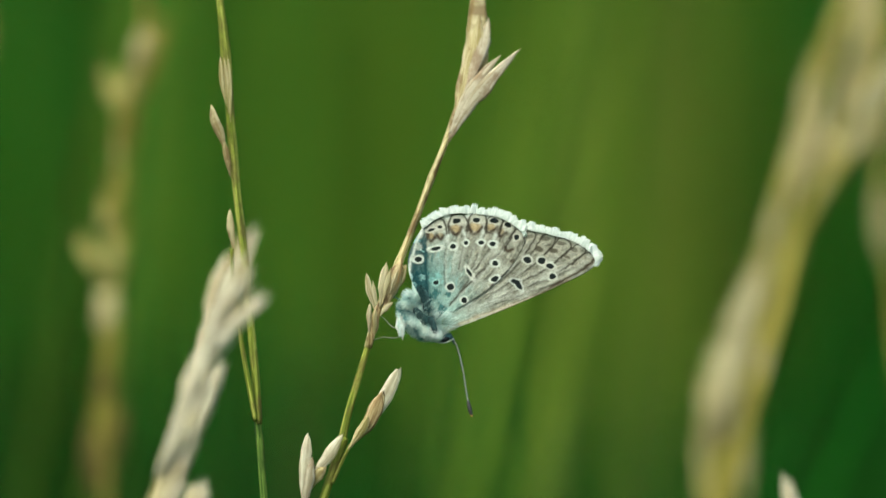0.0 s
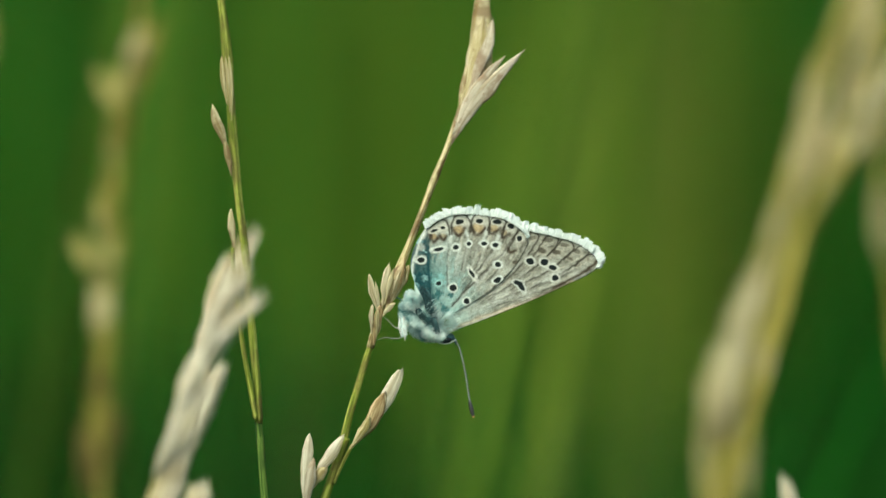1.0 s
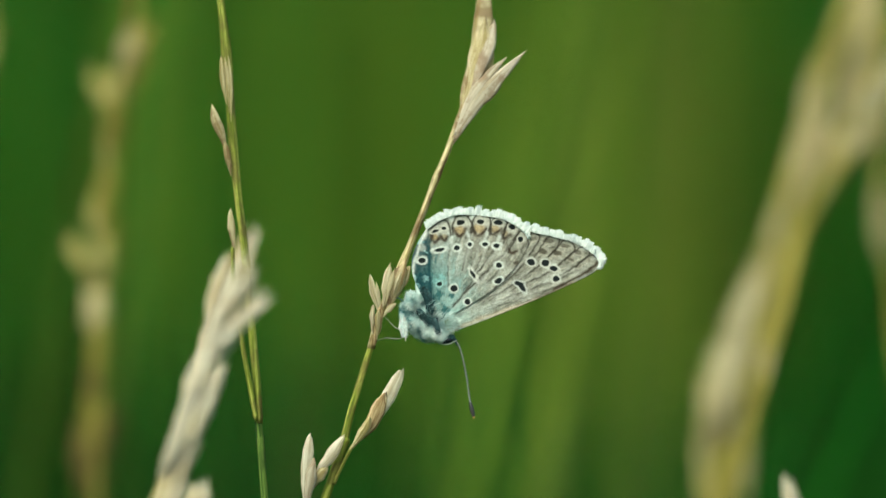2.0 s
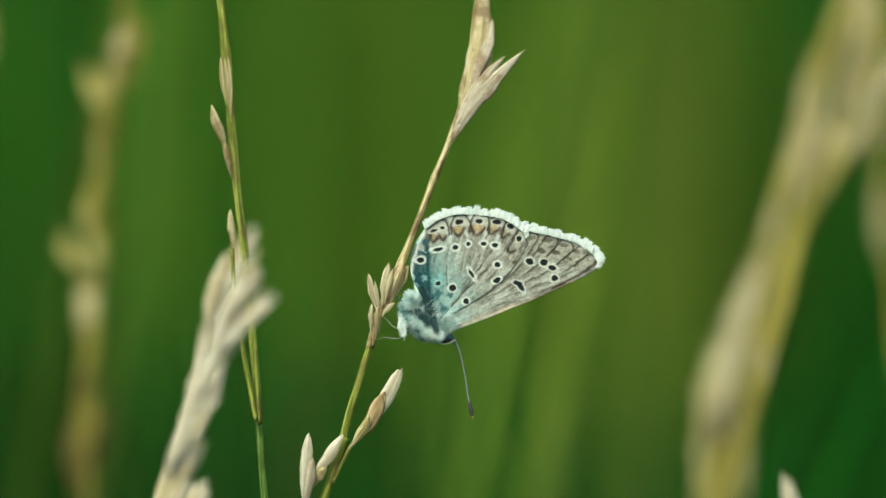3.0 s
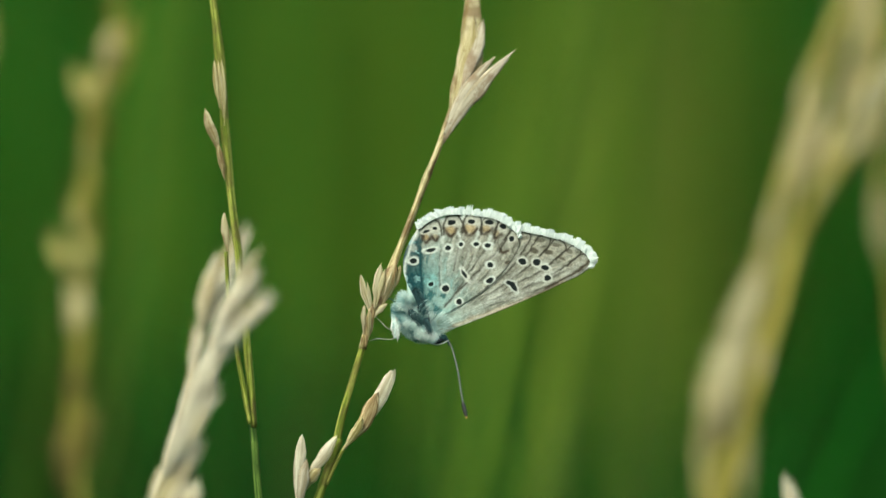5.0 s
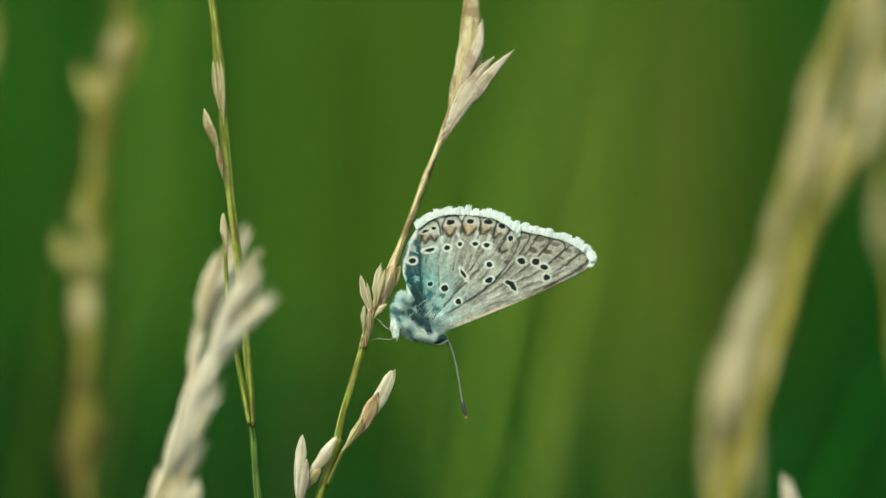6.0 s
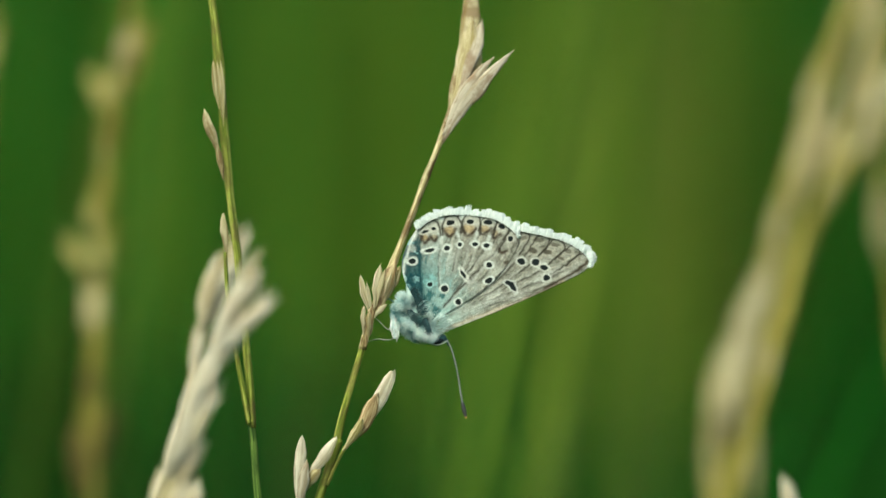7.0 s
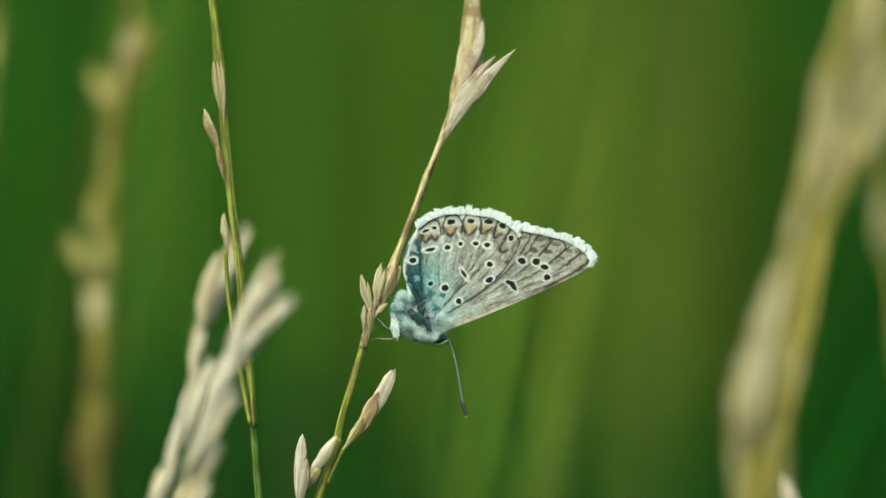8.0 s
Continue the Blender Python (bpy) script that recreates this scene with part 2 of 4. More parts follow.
# ---- the grass that carries the butterfly ----
perch = grass(
    "grass_stalk", 0.9,
    [(-10.88, -22.73), (-9.48, -18.51), (-8.61, -14.90), (-7.42, -10.77), (-6.75, -8.61)],
    0.52, 0.27, -75.0, GREEN_STEM,
    [
        [(back((0.98, 11.80), 3.3), back((3.30, 25.05), 5.60), 0.90, -0.75, 0.0, None, 0.58, 2.6, 0.3), (back((1.03, 12.16), 2.8), back((3.85, 21.10), 4.80), 0.55, -0.30, -0.20, None, 0.58, 2.6, 0.3), (back((1.96, 14.23), 2.8), back((4.18, 21.19), 4.85), 0.66, -0.20, -0.15, PALE, 0.58, 2.6, 0.3),
         (back((1.75, 13.45), 2.8), back((4.10, 18.60), 4.75), 0.72, -0.28, -0.25, None, 0.5, 1.7, 0.3), (back((1.24, 12.42), 2.8), back((3.40, 21.44), 4.70), 0.70, -0.50, -0.30, None, 0.55, 2.6, 0.25), (back((0.98, 11.80), 2.8), back((2.37, 18.61), 4.65), 0.50, -0.10, -0.35, STRAW, 0.5, 2.0, 0.3)],
        [(back((-0.05, 9.07), 2.5), back((7.01, 18.30), 2.90), 0.70, 0.55, -0.9, PALE, 0.5, 1.7, 0.3), (back((0.62, 10.62), 2.5), back((5.20, 17.70), 2.95), 0.56, 0.45, -0.85, PALE, 0.55, 2.0, 0.3), (back((1.13, 11.65), 2.5), back((3.85, 16.45), 3.20), 0.50, 0.10, -0.6, PALE, 0.5, 1.7, 0.3),
         (back((0.57, 10.10), 2.5), back((6.34, 17.37), 2.85), 0.66, 0.45, -0.95, PALE, 0.55, 2.0, 0.25)],
        [((-5.57, -5.93), (-3.86, -1.03), 0.6, -0.1, -0.5, RUST, 0.62, 2.4, 0.4), ((-5.05, -5.10), (-3.40, -1.49), 0.4, -0.08, -0.35, STRAW, 0.6, 2.2, 0.4), ((-5.77, -5.36), (-5.15, -1.39), 0.36, 0.1, -0.75, CREAM, 0.6, 2.4, 0.4), ((-5.57, -5.10), (-4.74, -1.70), 0.24, 0.0, -0.95, STRAW, 0.6, 2.0, 0.4),
         ((-6.08, -5.93), (-6.96, -2.32), 0.3, 0.08, -0.6, CREAM, 0.6, 2.2, 0.4), ((-5.98, -5.62), (-6.39, -2.89), 0.2, 0.0, -0.85, CREAM, 0.5, 2.0, 0.4), ((-5.77, -6.13), (-4.64, -4.90), 0.27, 0.08, -0.9, CREAM, 0.55, 2.2, 0.4), ((-6.54, -8.81), (-5.87, -5.15), 0.4, 0.04, -0.6, RUST, 0.6, 2.6, 0.5),
         ((-6.70, -7.68), (-6.65, -5.10), 0.24, 0.05, -0.8, CREAM, 0.6, 2.4, 0.4), ((-6.29, -8.19), (-6.18, -5.51), 0.24, 0.0, -1.0, STRAW, 0.6, 2.4, 0.4), ((-4.84, -4.07), (-4.12, -1.91), 0.2, 0.0, -1.0, CREAM, 0.5, 2.0, 0.4)],
        [((-8.45, -18.09), (-4.00, -10.95), 0.62, -0.34, -0.6, HULL, 0.66, 3.4, 0.4), ((-8.56, -18.09), (-5.55, -13.20), 0.66, -0.36, -0.75, RUST, 0.60, 3.2, 0.42), ((-8.66, -18.25), (-6.80, -15.31), 0.42, -0.10, -1.0, OLIVE_HUSK, 0.6, 3.0, 0.5)],
        [((-12.16, -21.91), (-9.23, -17.01), 0.52, 0.14, -0.6, HULL, 0.62, 3.0, 0.5), ((-12.42, -22.22), (-10.82, -19.95), 0.44, 0.0, -0.8, STRAW, 0.7, 4.0, 0.5)],
        [((-12.68, -24.43), (-12.27, -17.01), 0.52, 0.10, -0.8, HULL, 0.6, 3.4, 0.5), ((-12.89, -24.43), (-11.91, -19.12), 0.46, -0.10, -1.0, PALE, 0.6, 2.6, 0.45)],
    ],
    "dry straw-coloured grass stalk with pale pointed spikelets carrying a butterfly", group="grass stalks")
bm = bmesh.new()
loft(bm, spline([P3(p, 0.9 + 0.36 * max(0, k - 2)) for k, p in enumerate([(-6.86, -9.02), (-5.98, -5.72), (-4.48, -2.27), (-3.40, 0.31), (-2.32, 3.14), (-0.98, 6.75), (0.05, 9.33), back((0.82, 11.65), 3.5), back((1.44, 13.45), 4.3)])], 60),
     radii(60, 0.33, 0.24, [(0.62, 0.06, 0.03), (0.3, 0.05, 0.05)]), 0.30, 12, 4, 0.10)
seat(part("upper_stem", bm, DRY_STEM, perch, "straw-yellow upper stem"), -75.0, 0.9)
for line, r in (([(-10.10, -21.39), (-9.38, -19.74), (-8.45, -17.89)], 0.17), ([(-12.68, -26.75), (-12.68, -24.43), (-12.53, -22.63)], 0.22), ([(-12.58, -23.14), (-12.32, -22.22), (-11.96, -21.19)], 0.16), ([(-13.09, -29.33), (-12.78, -26.24), (-12.68, -24.43)], 0.22)):
    bm = bmesh.new()
    loft(bm, spline([P3(p, 0.5) for p in line], 10), r, r, 8)
    seat(part("pedicel", bm, GREEN_STEM, perch), -75.0, 0.9)

# ---- the sharp green grass beside it ----
slim = grass(
    "grass_stalk", 1.5,
    [(-16.39, -22.73), (-16.65, -19.28), (-16.96, -15.82)],
    0.36, 0.33, -5.0, FRESH_STEM, [],
    "slim green grass stalk with a sheath and few narrow spikelets", group="grass stalks", n=240)
bm = bmesh.new()
loft(bm, spline([P3(p, 1.5 + 0.25 * k) for k, p in enumerate([(-16.91, -16.03), (-17.11, -12.84), (-17.53, -8.20), (-17.89, -5.10), (-18.25, -0.46), (-18.71, 3.14), (-19.12, 6.75), (-19.54, 11.39), (-19.79, 15.00), (-20.21, 19.64), (-20.72, 23.76), (-21.13, 26.86)])], 60),
     radii(60, 0.34, 0.33, [ (0.62, 0.06, 0.07), (0.78, 0.12, 0.06)]), 0.4, 12, 4, 0.10)
seat(part("upper_stem", bm, GREEN_STEM, slim, "yellow-green striped upper stem"), -5.0, 1.5)
bm = bmesh.new()
loft(bm, spline([P3(p, 1.2) for p in [(-17.16, -15.67), (-17.68, -12.84), (-18.25, -9.74), (-18.81, -6.13), (-19.18, -3.04), (-19.33, 0.05)]], 30), radii(30, 0.24, 0.16), 0.2, 10, 4, 0.1)
seat(part("branch", bm, GREEN_STEM, slim), -5.0, 1.5)
for b, e, w, bow, m in (((-19.23, -0.36), (-19.59, 3.56), 0.34, 0.04, STRAW), ((-19.54, 6.65), (-20.10, 9.95), 0.30, 0.0, STRAW), ((-19.79, 8.71), (-21.29, 13.14), 0.44, 0.06, STRAW),
                        ((-19.94, 13.19), (-20.46, 17.67), 0.24, 0.10, OLIVE_HUSK), ((-19.53, 11.65), (-19.79, 17.73), 0.17, -0.10, TAN_HUSK), ((-19.68, 12.42), (-20.10, 17.57), 0.20, -0.02, OLIVE_HUSK)):
    bm = bmesh.new()
    husk(bm, b, e, w, 2.4, -0.1, bow, n=16, sides=12, peak=0.55, sharp=2.2)
    seat(part("spikelet", bm, m, slim), -5.0, 1.5)


# ---- soft grass heads ----
def spike_head(name, y, pts, r0, r1, foot, items, label, stem_mat, husk_mat, group, seed, fill=1.0):
    """A full grass head: every item is a spikelet (base, tip, half width, material if not the usual one) of three loose husks."""
    rnd = random.Random(seed)
    sp = []
    for b, e, w, *own in items:
        dx, dz = e[0] - b[0], e[1] - b[1]
        ln = math.hypot(dx, dz)
        nx, nz = dz / ln, -dx / ln
        hs = []
        for o in (0.0, -0.75, 0.75, -0.4, 0.4):
            f = 1.0 if o == 0 else rnd.uniform(0.7, 0.98)
            g = rnd.uniform(0.0, 0.15)
            k = o * w * rnd.uniform(0.8, 1.1)
            hs.append(((b[0] + dx * g * 0.5 + nx * k * 0.3, b[1] + dz * g * 0.5 + nz * k * 0.3), (b[0] + dx * f + nx * k, b[1] + dz * f + nz * k), w * fill * rnd.uniform(0.5, 0.7), 0.25 * k,
                       rnd.uniform(-0.5, 0.5) * w, own[0] if own else rnd.choice((None, HULL, HULL, HULL)) if husk_mat is CREAM else None))
        sp.append(hs)
    return grass(name, y, pts, r0, r1, foot, stem_mat, sp, label, husk_mat, True, 70, group=group)


head_back = spike_head(
    "grass_stalk", 26.0, [(-28.30, -31.70), (-27.30, -26.69), (-26.35, -22.23), (-25.07, -17.77), (-23.68, -13.32), (-23.29, -9.42), (-22.51, -5.52), (-20.84, -1.06), (-19.50, 2.01)],
    0.5, 0.28, -75.0,
    [((-23.29, -8.86), (-20.73, -0.06), 0.95), ((-22.40, -7.74), (-18.50, 2.56), 1.00), ((-23.29, -7.74), (-21.51, -0.39), 0.84), ((-21.73, -4.96), (-19.22, 0.61), 0.84),
     ((-23.96, -13.87), (-23.18, -6.52), 0.72), ((-23.51, -11.64), (-22.62, -5.52), 0.67), ((-24.96, -20.00), (-22.06, -10.42), 1.11), ((-25.18, -18.33), (-22.84, -11.09), 1.00),
     ((-25.74, -21.12), (-23.40, -12.20), 0.89), ((-26.74, -23.90), (-24.96, -16.38), 0.84), ((-27.97, -26.13), (-26.41, -21.12), 0.95), ((-26.97, -25.57), (-25.30, -19.45), 0.78),
     ((-28.53, -28.92), (-27.41, -24.46), 1.00), ((-26.19, -27.25), (-23.96, -22.79), 0.89), ((-24.74, -27.80), (-23.29, -22.57), 0.95)],
    "bleached cream grass head with loose pale husks", DRY_STEM, CREAM, "soft grass heads", 3)

head_front = spike_head(
    "grass_stalk", -28.0, [(-27.34, -28.26), (-25.46, -24.03), (-23.81, -20.36), (-22.40, -16.50), (-21.22, -13.21), (-20.05, -9.92), (-19.11, -7.10), (-17.79, -4.28), (-16.57, -1.36)],
    0.5, 0.3, -75.0,
    [((-20.28, -8.04), (-15.77, 0.24), 0.94), ((-19.96, -8.98), (-14.50, -3.34), 0.94), ((-19.34, -7.10), (-15.58, -1.46), 0.75), ((-19.34, -7.57), (-15.11, -4.04), 0.75),
     ((-21.22, -11.33), (-17.13, -4.51), 1.03), ((-20.75, -11.33), (-17.93, -5.69), 0.94), ((-20.52, -10.86), (-16.76, -6.16), 0.66), ((-22.64, -16.03), (-19.77, -9.69), 1.03),
     ((-22.17, -16.03), (-19.01, -10.86), 0.85), ((-21.69, -13.21), (-19.11, -7.57), 0.94), ((-21.84, -12.74), (-20.05, -8.04), 0.75), ((-23.72, -19.23), (-20.90, -13.45), 1.08),
     ((-23.11, -18.39), (-20.14, -12.74), 0.85), ((-24.47, -22.38), (-21.09, -16.50), 0.85), ((-23.11, -21.21), (-20.61, -15.33), 0.75), ((-24.28, -23.56), (-21.27, -17.92), 0.94),
     ((-25.65, -25.44), (-23.06, -20.27), 0.85)],
    "bleached cream grass head leaning in front of a green stalk", DRY_STEM, CREAM, "soft grass heads", 5, 0.80)

left_grass = spike_head(
    "grass_stalk", 82.0, [(-38.45, -35.54), (-38.45, -28.55), (-38.45, -20.65), (-38.14, -12.88), (-37.80, -6.41), (-37.47, -0.58), (-37.28, 3.95), (-36.97, 9.13), (-36.83, 14.31), (-36.19, 18.84), (-34.89, 22.07), (-34.04, 26.60), (-33.79, 31.14)],
    0.47, 0.47, -46.0,
    [((-35.02, 19.81), (-33.79, 25.44), 1.49, TAN_HUSK), ((-36.83, 15.27), (-39.10, 21.43), 0.97), ((-36.83, 14.31), (-35.21, 21.43), 1.27), ((-37.02, 8.47), (-36.77, 16.25), 0.97),
     ((-37.41, 3.30), (-37.02, 10.42), 0.97), ((-37.67, 1.03), (-38.72, 6.86), 1.42), ((-38.33, -3.82), (-41.82, 1.87), 1.19), ((-38.19, -11.07), (-38.25, -3.68), 1.63, TAN_HUSK),
     ((-37.47, -3.82), (-37.16, 2.65), 1.11), ((-38.06, -7.70), (-37.80, -1.87), 1.04), ((-38.45, -18.38), (-38.97, -11.26), 0.97, BROWN_HUSK), ((-39.42, -29.07), (-40.53, -19.03), 1.34, BROWN_HUSK),
     ((-37.80, -25.82), (-36.77, -17.74), 0.90, BROWN_HUSK), ((-37.70, 1.50), (-36.70, 12.00), 1.35, DULL_HUSK), ((-36.40, 9.50), (-35.50, 19.50), 1.40, DULL_HUSK),
     ((-38.30, -17.00), (-38.00, -5.00), 1.40, DULL_HUSK), ((-38.90, -26.00), (-38.50, -13.50), 1.45, DULL_HUSK), ((-37.10, -4.00), (-36.90, 6.00), 0.95, DULL_HUSK), ((-34.60, 17.00), (-32.20, 27.00), 1.30, DULL_HUSK)],
    "olive-yellow grass head with rounded husks in a loose row", OLIVE_STEM, YELLOW_HUSK, "soft grass heads", 7)

right_grass = spike_head(
    "grass_stalk", 90.0, [(30.11, -36.91), (31.56, -29.11), (33.75, -22.38), (36.05, -15.78), (38.04, -9.84), (40.01, -3.24), (42.12, 2.70), (46.08, 9.31), (50.25, 14.92), (54.87, 19.87)],
    1.14, 0.85, 5.0,
    [((33.07, -22.06), (33.07, -9.84), 2.46, WAN_HUSK), ((34.86, -17.09), (34.47, -5.21), 2.06, WAN_HUSK), ((31.56, -23.71), (31.16, -13.80), 1.43), ((36.38, -16.44), (39.22, -6.53), 0.95),
     ((39.75, -5.21), (42.25, 4.03), 0.95), ((42.25, 2.70), (46.21, 11.29), 1.11), ((45.29, 7.34), (51.57, 16.57), 1.19, WAN_HUSK), ((46.94, 9.31), (54.53, 19.21), 1.11),
     ((47.80, 13.27), (50.70, 24.49), 1.43, WAN_HUSK), ((50.25, 13.93), (54.53, 23.83), 1.59, WAN_HUSK), ((48.06, 20.54), (50.58, 31.10), 1.26), ((30.76, -32.28), (29.97, -18.42), 0.87),
     ((35.26, -30.96), (35.52, -19.73), 0.87), ((33.07, -30.30), (32.75, -19.73), 0.79, BROWN_HUSK), ((47.28, 15.91), (49.25, 25.16), 0.95), ((46.60, 13.93), (47.60, 21.86), 0.95), ((34.07, -13.14), (37.04, 0.06), 1.59, WAN_HUSK), ((35.52, -10.50), (38.16, 0.73), 1.11)],
    "cream and olive grass head bent over among other stalks", OLIVE_STEM, OLIVE_HUSK, "soft grass heads", 11)

right_pair = spike_head(
    "grass_stalk", 98.0, [(32.18, -37.63), (33.39, -29.68), (34.87, -22.82), (36.21, -14.75), (37.57, -8.01), (38.76, -1.28), (40.67, 6.13), (43.08, 14.87), (46.03, 23.63), (49.00, 31.03), (50.88, 35.07)],
    1.13, 0.95, 2.0,
    [((38.70, -2.63), (40.05, 7.48), 1.10), ((40.93, 4.11), (43.62, 16.22), 1.65), ((43.21, 7.48), (45.50, 20.94), 2.05, TAN_HUSK), ((42.55, 12.86), (44.56, 23.96), 1.03),
     ((45.10, 7.48), (47.79, 16.22), 1.51, TAN_HUSK), ((45.91, 19.59), (47.93, 29.68), 1.37), ((47.93, 26.32), (50.62, 33.72), 1.37)],
    "olive grass stalk with narrow husks beside a fuller head", OLIVE_STEM, OLIVE_HUSK, "soft grass heads", 12)

right_slim = spike_head(
    "grass_stalk", 66.0, [(29.29, -34.76), (31.46, -27.42), (33.64, -19.83), (35.81, -12.37), (37.68, -6.16), (39.05, -0.56), (40.79, 5.66), (43.28, 11.88), (46.38, 18.10), (49.49, 24.93)],
    0.50, 0.30, 10.0,
    [((40.79, 5.66), (44.52, 14.05), 0.60), ((34.88, -16.73), (36.31, -9.26), 0.50), ((44.52, 14.36), (47.32, 20.58), 0.50)],
    "olive grass stalk crossing behind a fuller head", OLIVE_STEM, OLIVE_HUSK, "soft grass heads", 15)

left_edge = spike_head(
    "grass_stalk", 95.0, [(-56.42, -37.37), (-56.09, -17.32), (-55.42, 2.74), (-54.75, 16.11), (-54.28, 25.47), (-54.08, 32.15)],
    0.38, 0.24, -66.0,
    [((-54.75, 19.45), (-53.89, 28.15), 0.95)],
    "olive-brown grass head swaying into sight", OLIVE_STEM, YELLOW_HUSK, "soft grass heads", 14)

right_far = spike_head(
    "grass_stalk", 120.0, [(60.68, -39.62), (59.25, -25.45), (57.84, -14.11), (56.77, -4.19), (55.72, 4.33), (55.01, 14.25), (55.01, 24.17), (55.36, 35.51)],
    0.75, 0.56, 72.0,
    [((56.07, -2.76), (55.14, 9.99), 1.69), ((53.93, 17.08), (54.15, 28.43), 1.40), ((55.01, 11.41), (56.07, 22.75), 1.31)],
    "olive-brown grass head standing farther back", OLIVE_STEM, OLIVE_HUSK, "soft grass heads", 13)

bud_grass = spike_head(
    "grass_stalk", 24.0, [(36.35, -37.62), (35.52, -32.64), (34.80, -28.76), (34.41, -26.54)],
    0.4, 0.3, 62.0,
    [((34.69, -27.10), (33.30, -22.00), 0.8), ((34.58, -28.76), (34.47, -23.22), 0.6)],
    "pale cream grass spikelet on a short stalk", DRY_STEM, CREAM, "soft grass heads", 17)

# ---- the butterfly ----
O = (-0.98, -6.65)
butterfly = new("butterfly")
butterfly.empty_display_size = 0.005
butterfly.matrix_basis = pose(O[0] * MM, 0, EYE_H + O[1] * MM)
tagged(butterfly, "small blue butterfly with closed spotted grey-brown wings hanging on a stalk", "butterfly")


def smooth(a, b, x):
    u = np.clip((x - a) / (b - a), 0, 1)
    return u * u * (3 - 2 * u)


def rel(q):
    return (q[0] - O[0], q[1] - O[1])


def tint(col, w, c):
    return col * (1 - w[..., None]) + np.array(c) * w[..., None]


def wing_grid(base, margin, bow0, bow1, ns, nr, power, skew=1.0):
    """Points of a wing: rays from its root to its outer margin; s across the rays, r along them."""
    fine = np.array([(v.x, v.z) for v in spline([P3(rel(p)) for p in margin], 400)])
    run = np.concatenate([[0], np.cumsum(np.hypot(*np.diff(fine, axis=0).T))])
    s = np.linspace(0, 1, ns)
    m = np.stack([np.interp(s * run[-1], run, fine[:, k]) for k in (0, 1)], 1)
    b = np.array(rel(base))
    out = m - b
    length = np.hypot(*out.T)
    nrm = np.stack([-out[:, 1], out[:, 0]], 1) / length[:, None]
    r = np.linspace(0, 1, nr) ** 0.8
    bow = bow0 * (1 - s) ** power + bow1 * s ** power
    q = b + r[None, :, None] * out[:, None] + (bow[:, None] * np.sin(np.pi * r ** skew)[None])[..., None] * nrm[:, None]
    return q, s, r, length, fine, run


def spots(col, q, items, ring, ring_col, dark, jitter=0.05):
    """Dark spots with pale rings. items: (place, half length, half width, turn in degrees)."""
    wob = 1 + jitter * np.sin(q[..., 0] * 9 + 1.3) + jitter * np.sin(q[..., 1] * 11)
    places = []
    for c, a, b, turn in items:
        cx, cz = rel(c)
        dx, dz = q[..., 0] - cx, q[..., 1] - cz
        cs, sn = math.cos(radians(turn)), math.sin(radians(turn))
        u, v = dx * cs + dz * sn, -dx * sn + dz * cs
        places.append((np.hypot(u / a, v / b) - 1) * min(a, b) * wob)
    for d in places:
        col = tint(col, 0.85 * (1 - smooth(ring * 0.4, ring * 1.35, d)), ring_col)
    for d in places:
        col = tint(col, 1 - smooth(-0.04, 0.06, d), dark)
    return col


def wing_mesh(name, q, depth, thick, colour, label):
    """A thin two-sided sheet with the pattern as a colour layer."""
    ns, nr = q.shape[:2]
    front = np.stack([q[..., 0], depth, q[..., 1]], -1).reshape(-1, 3) * MM
    backs = front + np.array([0, thick * MM, 0])
    idx = np.arange(ns * nr).reshape(ns, nr)
    a, b, c, d = idx[:-1, :-1], idx[1:, :-1], idx[1:, 1:], idx[:-1, 1:]
    f1 = np.stack([a, b, c, d], -1).reshape(-1, 4)
    f2 = np.stack([d, c, b, a], -1).reshape(-1, 4) + ns * nr
    rim = np.concatenate([idx[0, :], idx[1:, -1], idx[-1, ::-1][1:]])
    f3 = np.stack([rim[:-1], rim[1:], rim[1:] + ns * nr, rim[:-1] + ns * nr], -1)
    faces = np.concatenate([f1, f2, f3])
    me = bpy.data.meshes.new(name)
    me.from_pydata(np.concatenate([front, backs]).tolist(), [], faces.tolist())
    layer = me.color_attributes.new("pattern", "FLOAT_COLOR", "POINT")
    flat = np.concatenate([colour.reshape(-1, 3)] * 2)
    layer.data.foreach_set("color", np.concatenate([flat, np.ones((len(flat), 1))], 1).astype(np.float32).ravel())
    me.polygons.foreach_set("use_smooth", [True] * len(me.polygons))
    me.materials.append(WING)
    ob = new(name, me)
    ob.parent = butterfly
    if label:
        ob["label"] = label
    return ob


GREY = (0.235, 0.238, 0.200)
DUSK = (0.075, 0.070, 0.052)
VEIN = (0.034, 0.029, 0.021)
BROWN = (0.045, 0.030, 0.018)
PEARL = (0.56, 0.58, 0.53)
CHALK = (0.60, 0.65, 0.61)
SAND = (0.42, 0.405, 0.335)
TEAL = (0.060, 0.175, 0.178)
DEEP_TEAL = (0.008, 0.045, 0.055)
AQUA = (0.37, 0.51, 0.475)
INK = (0.008, 0.012, 0.013)
ORANGE = (0.37, 0.27, 0.135)


def grain(ns, nr, a, b, seed):
    """Soft random values -1..1 over the wing, a cells across the rays and b along them."""
    g = np.random.RandomState(seed).uniform(-1, 1, (a + 1, b + 1))
    u, v = np.linspace(0, a, ns), np.linspace(0, b, nr)
    rows = np.stack([np.interp(u, np.arange(a + 1), g[:, k]) for k in range(b + 1)], 1)
    return np.stack([np.interp(v, np.arange(b + 1), row) for row in rows])


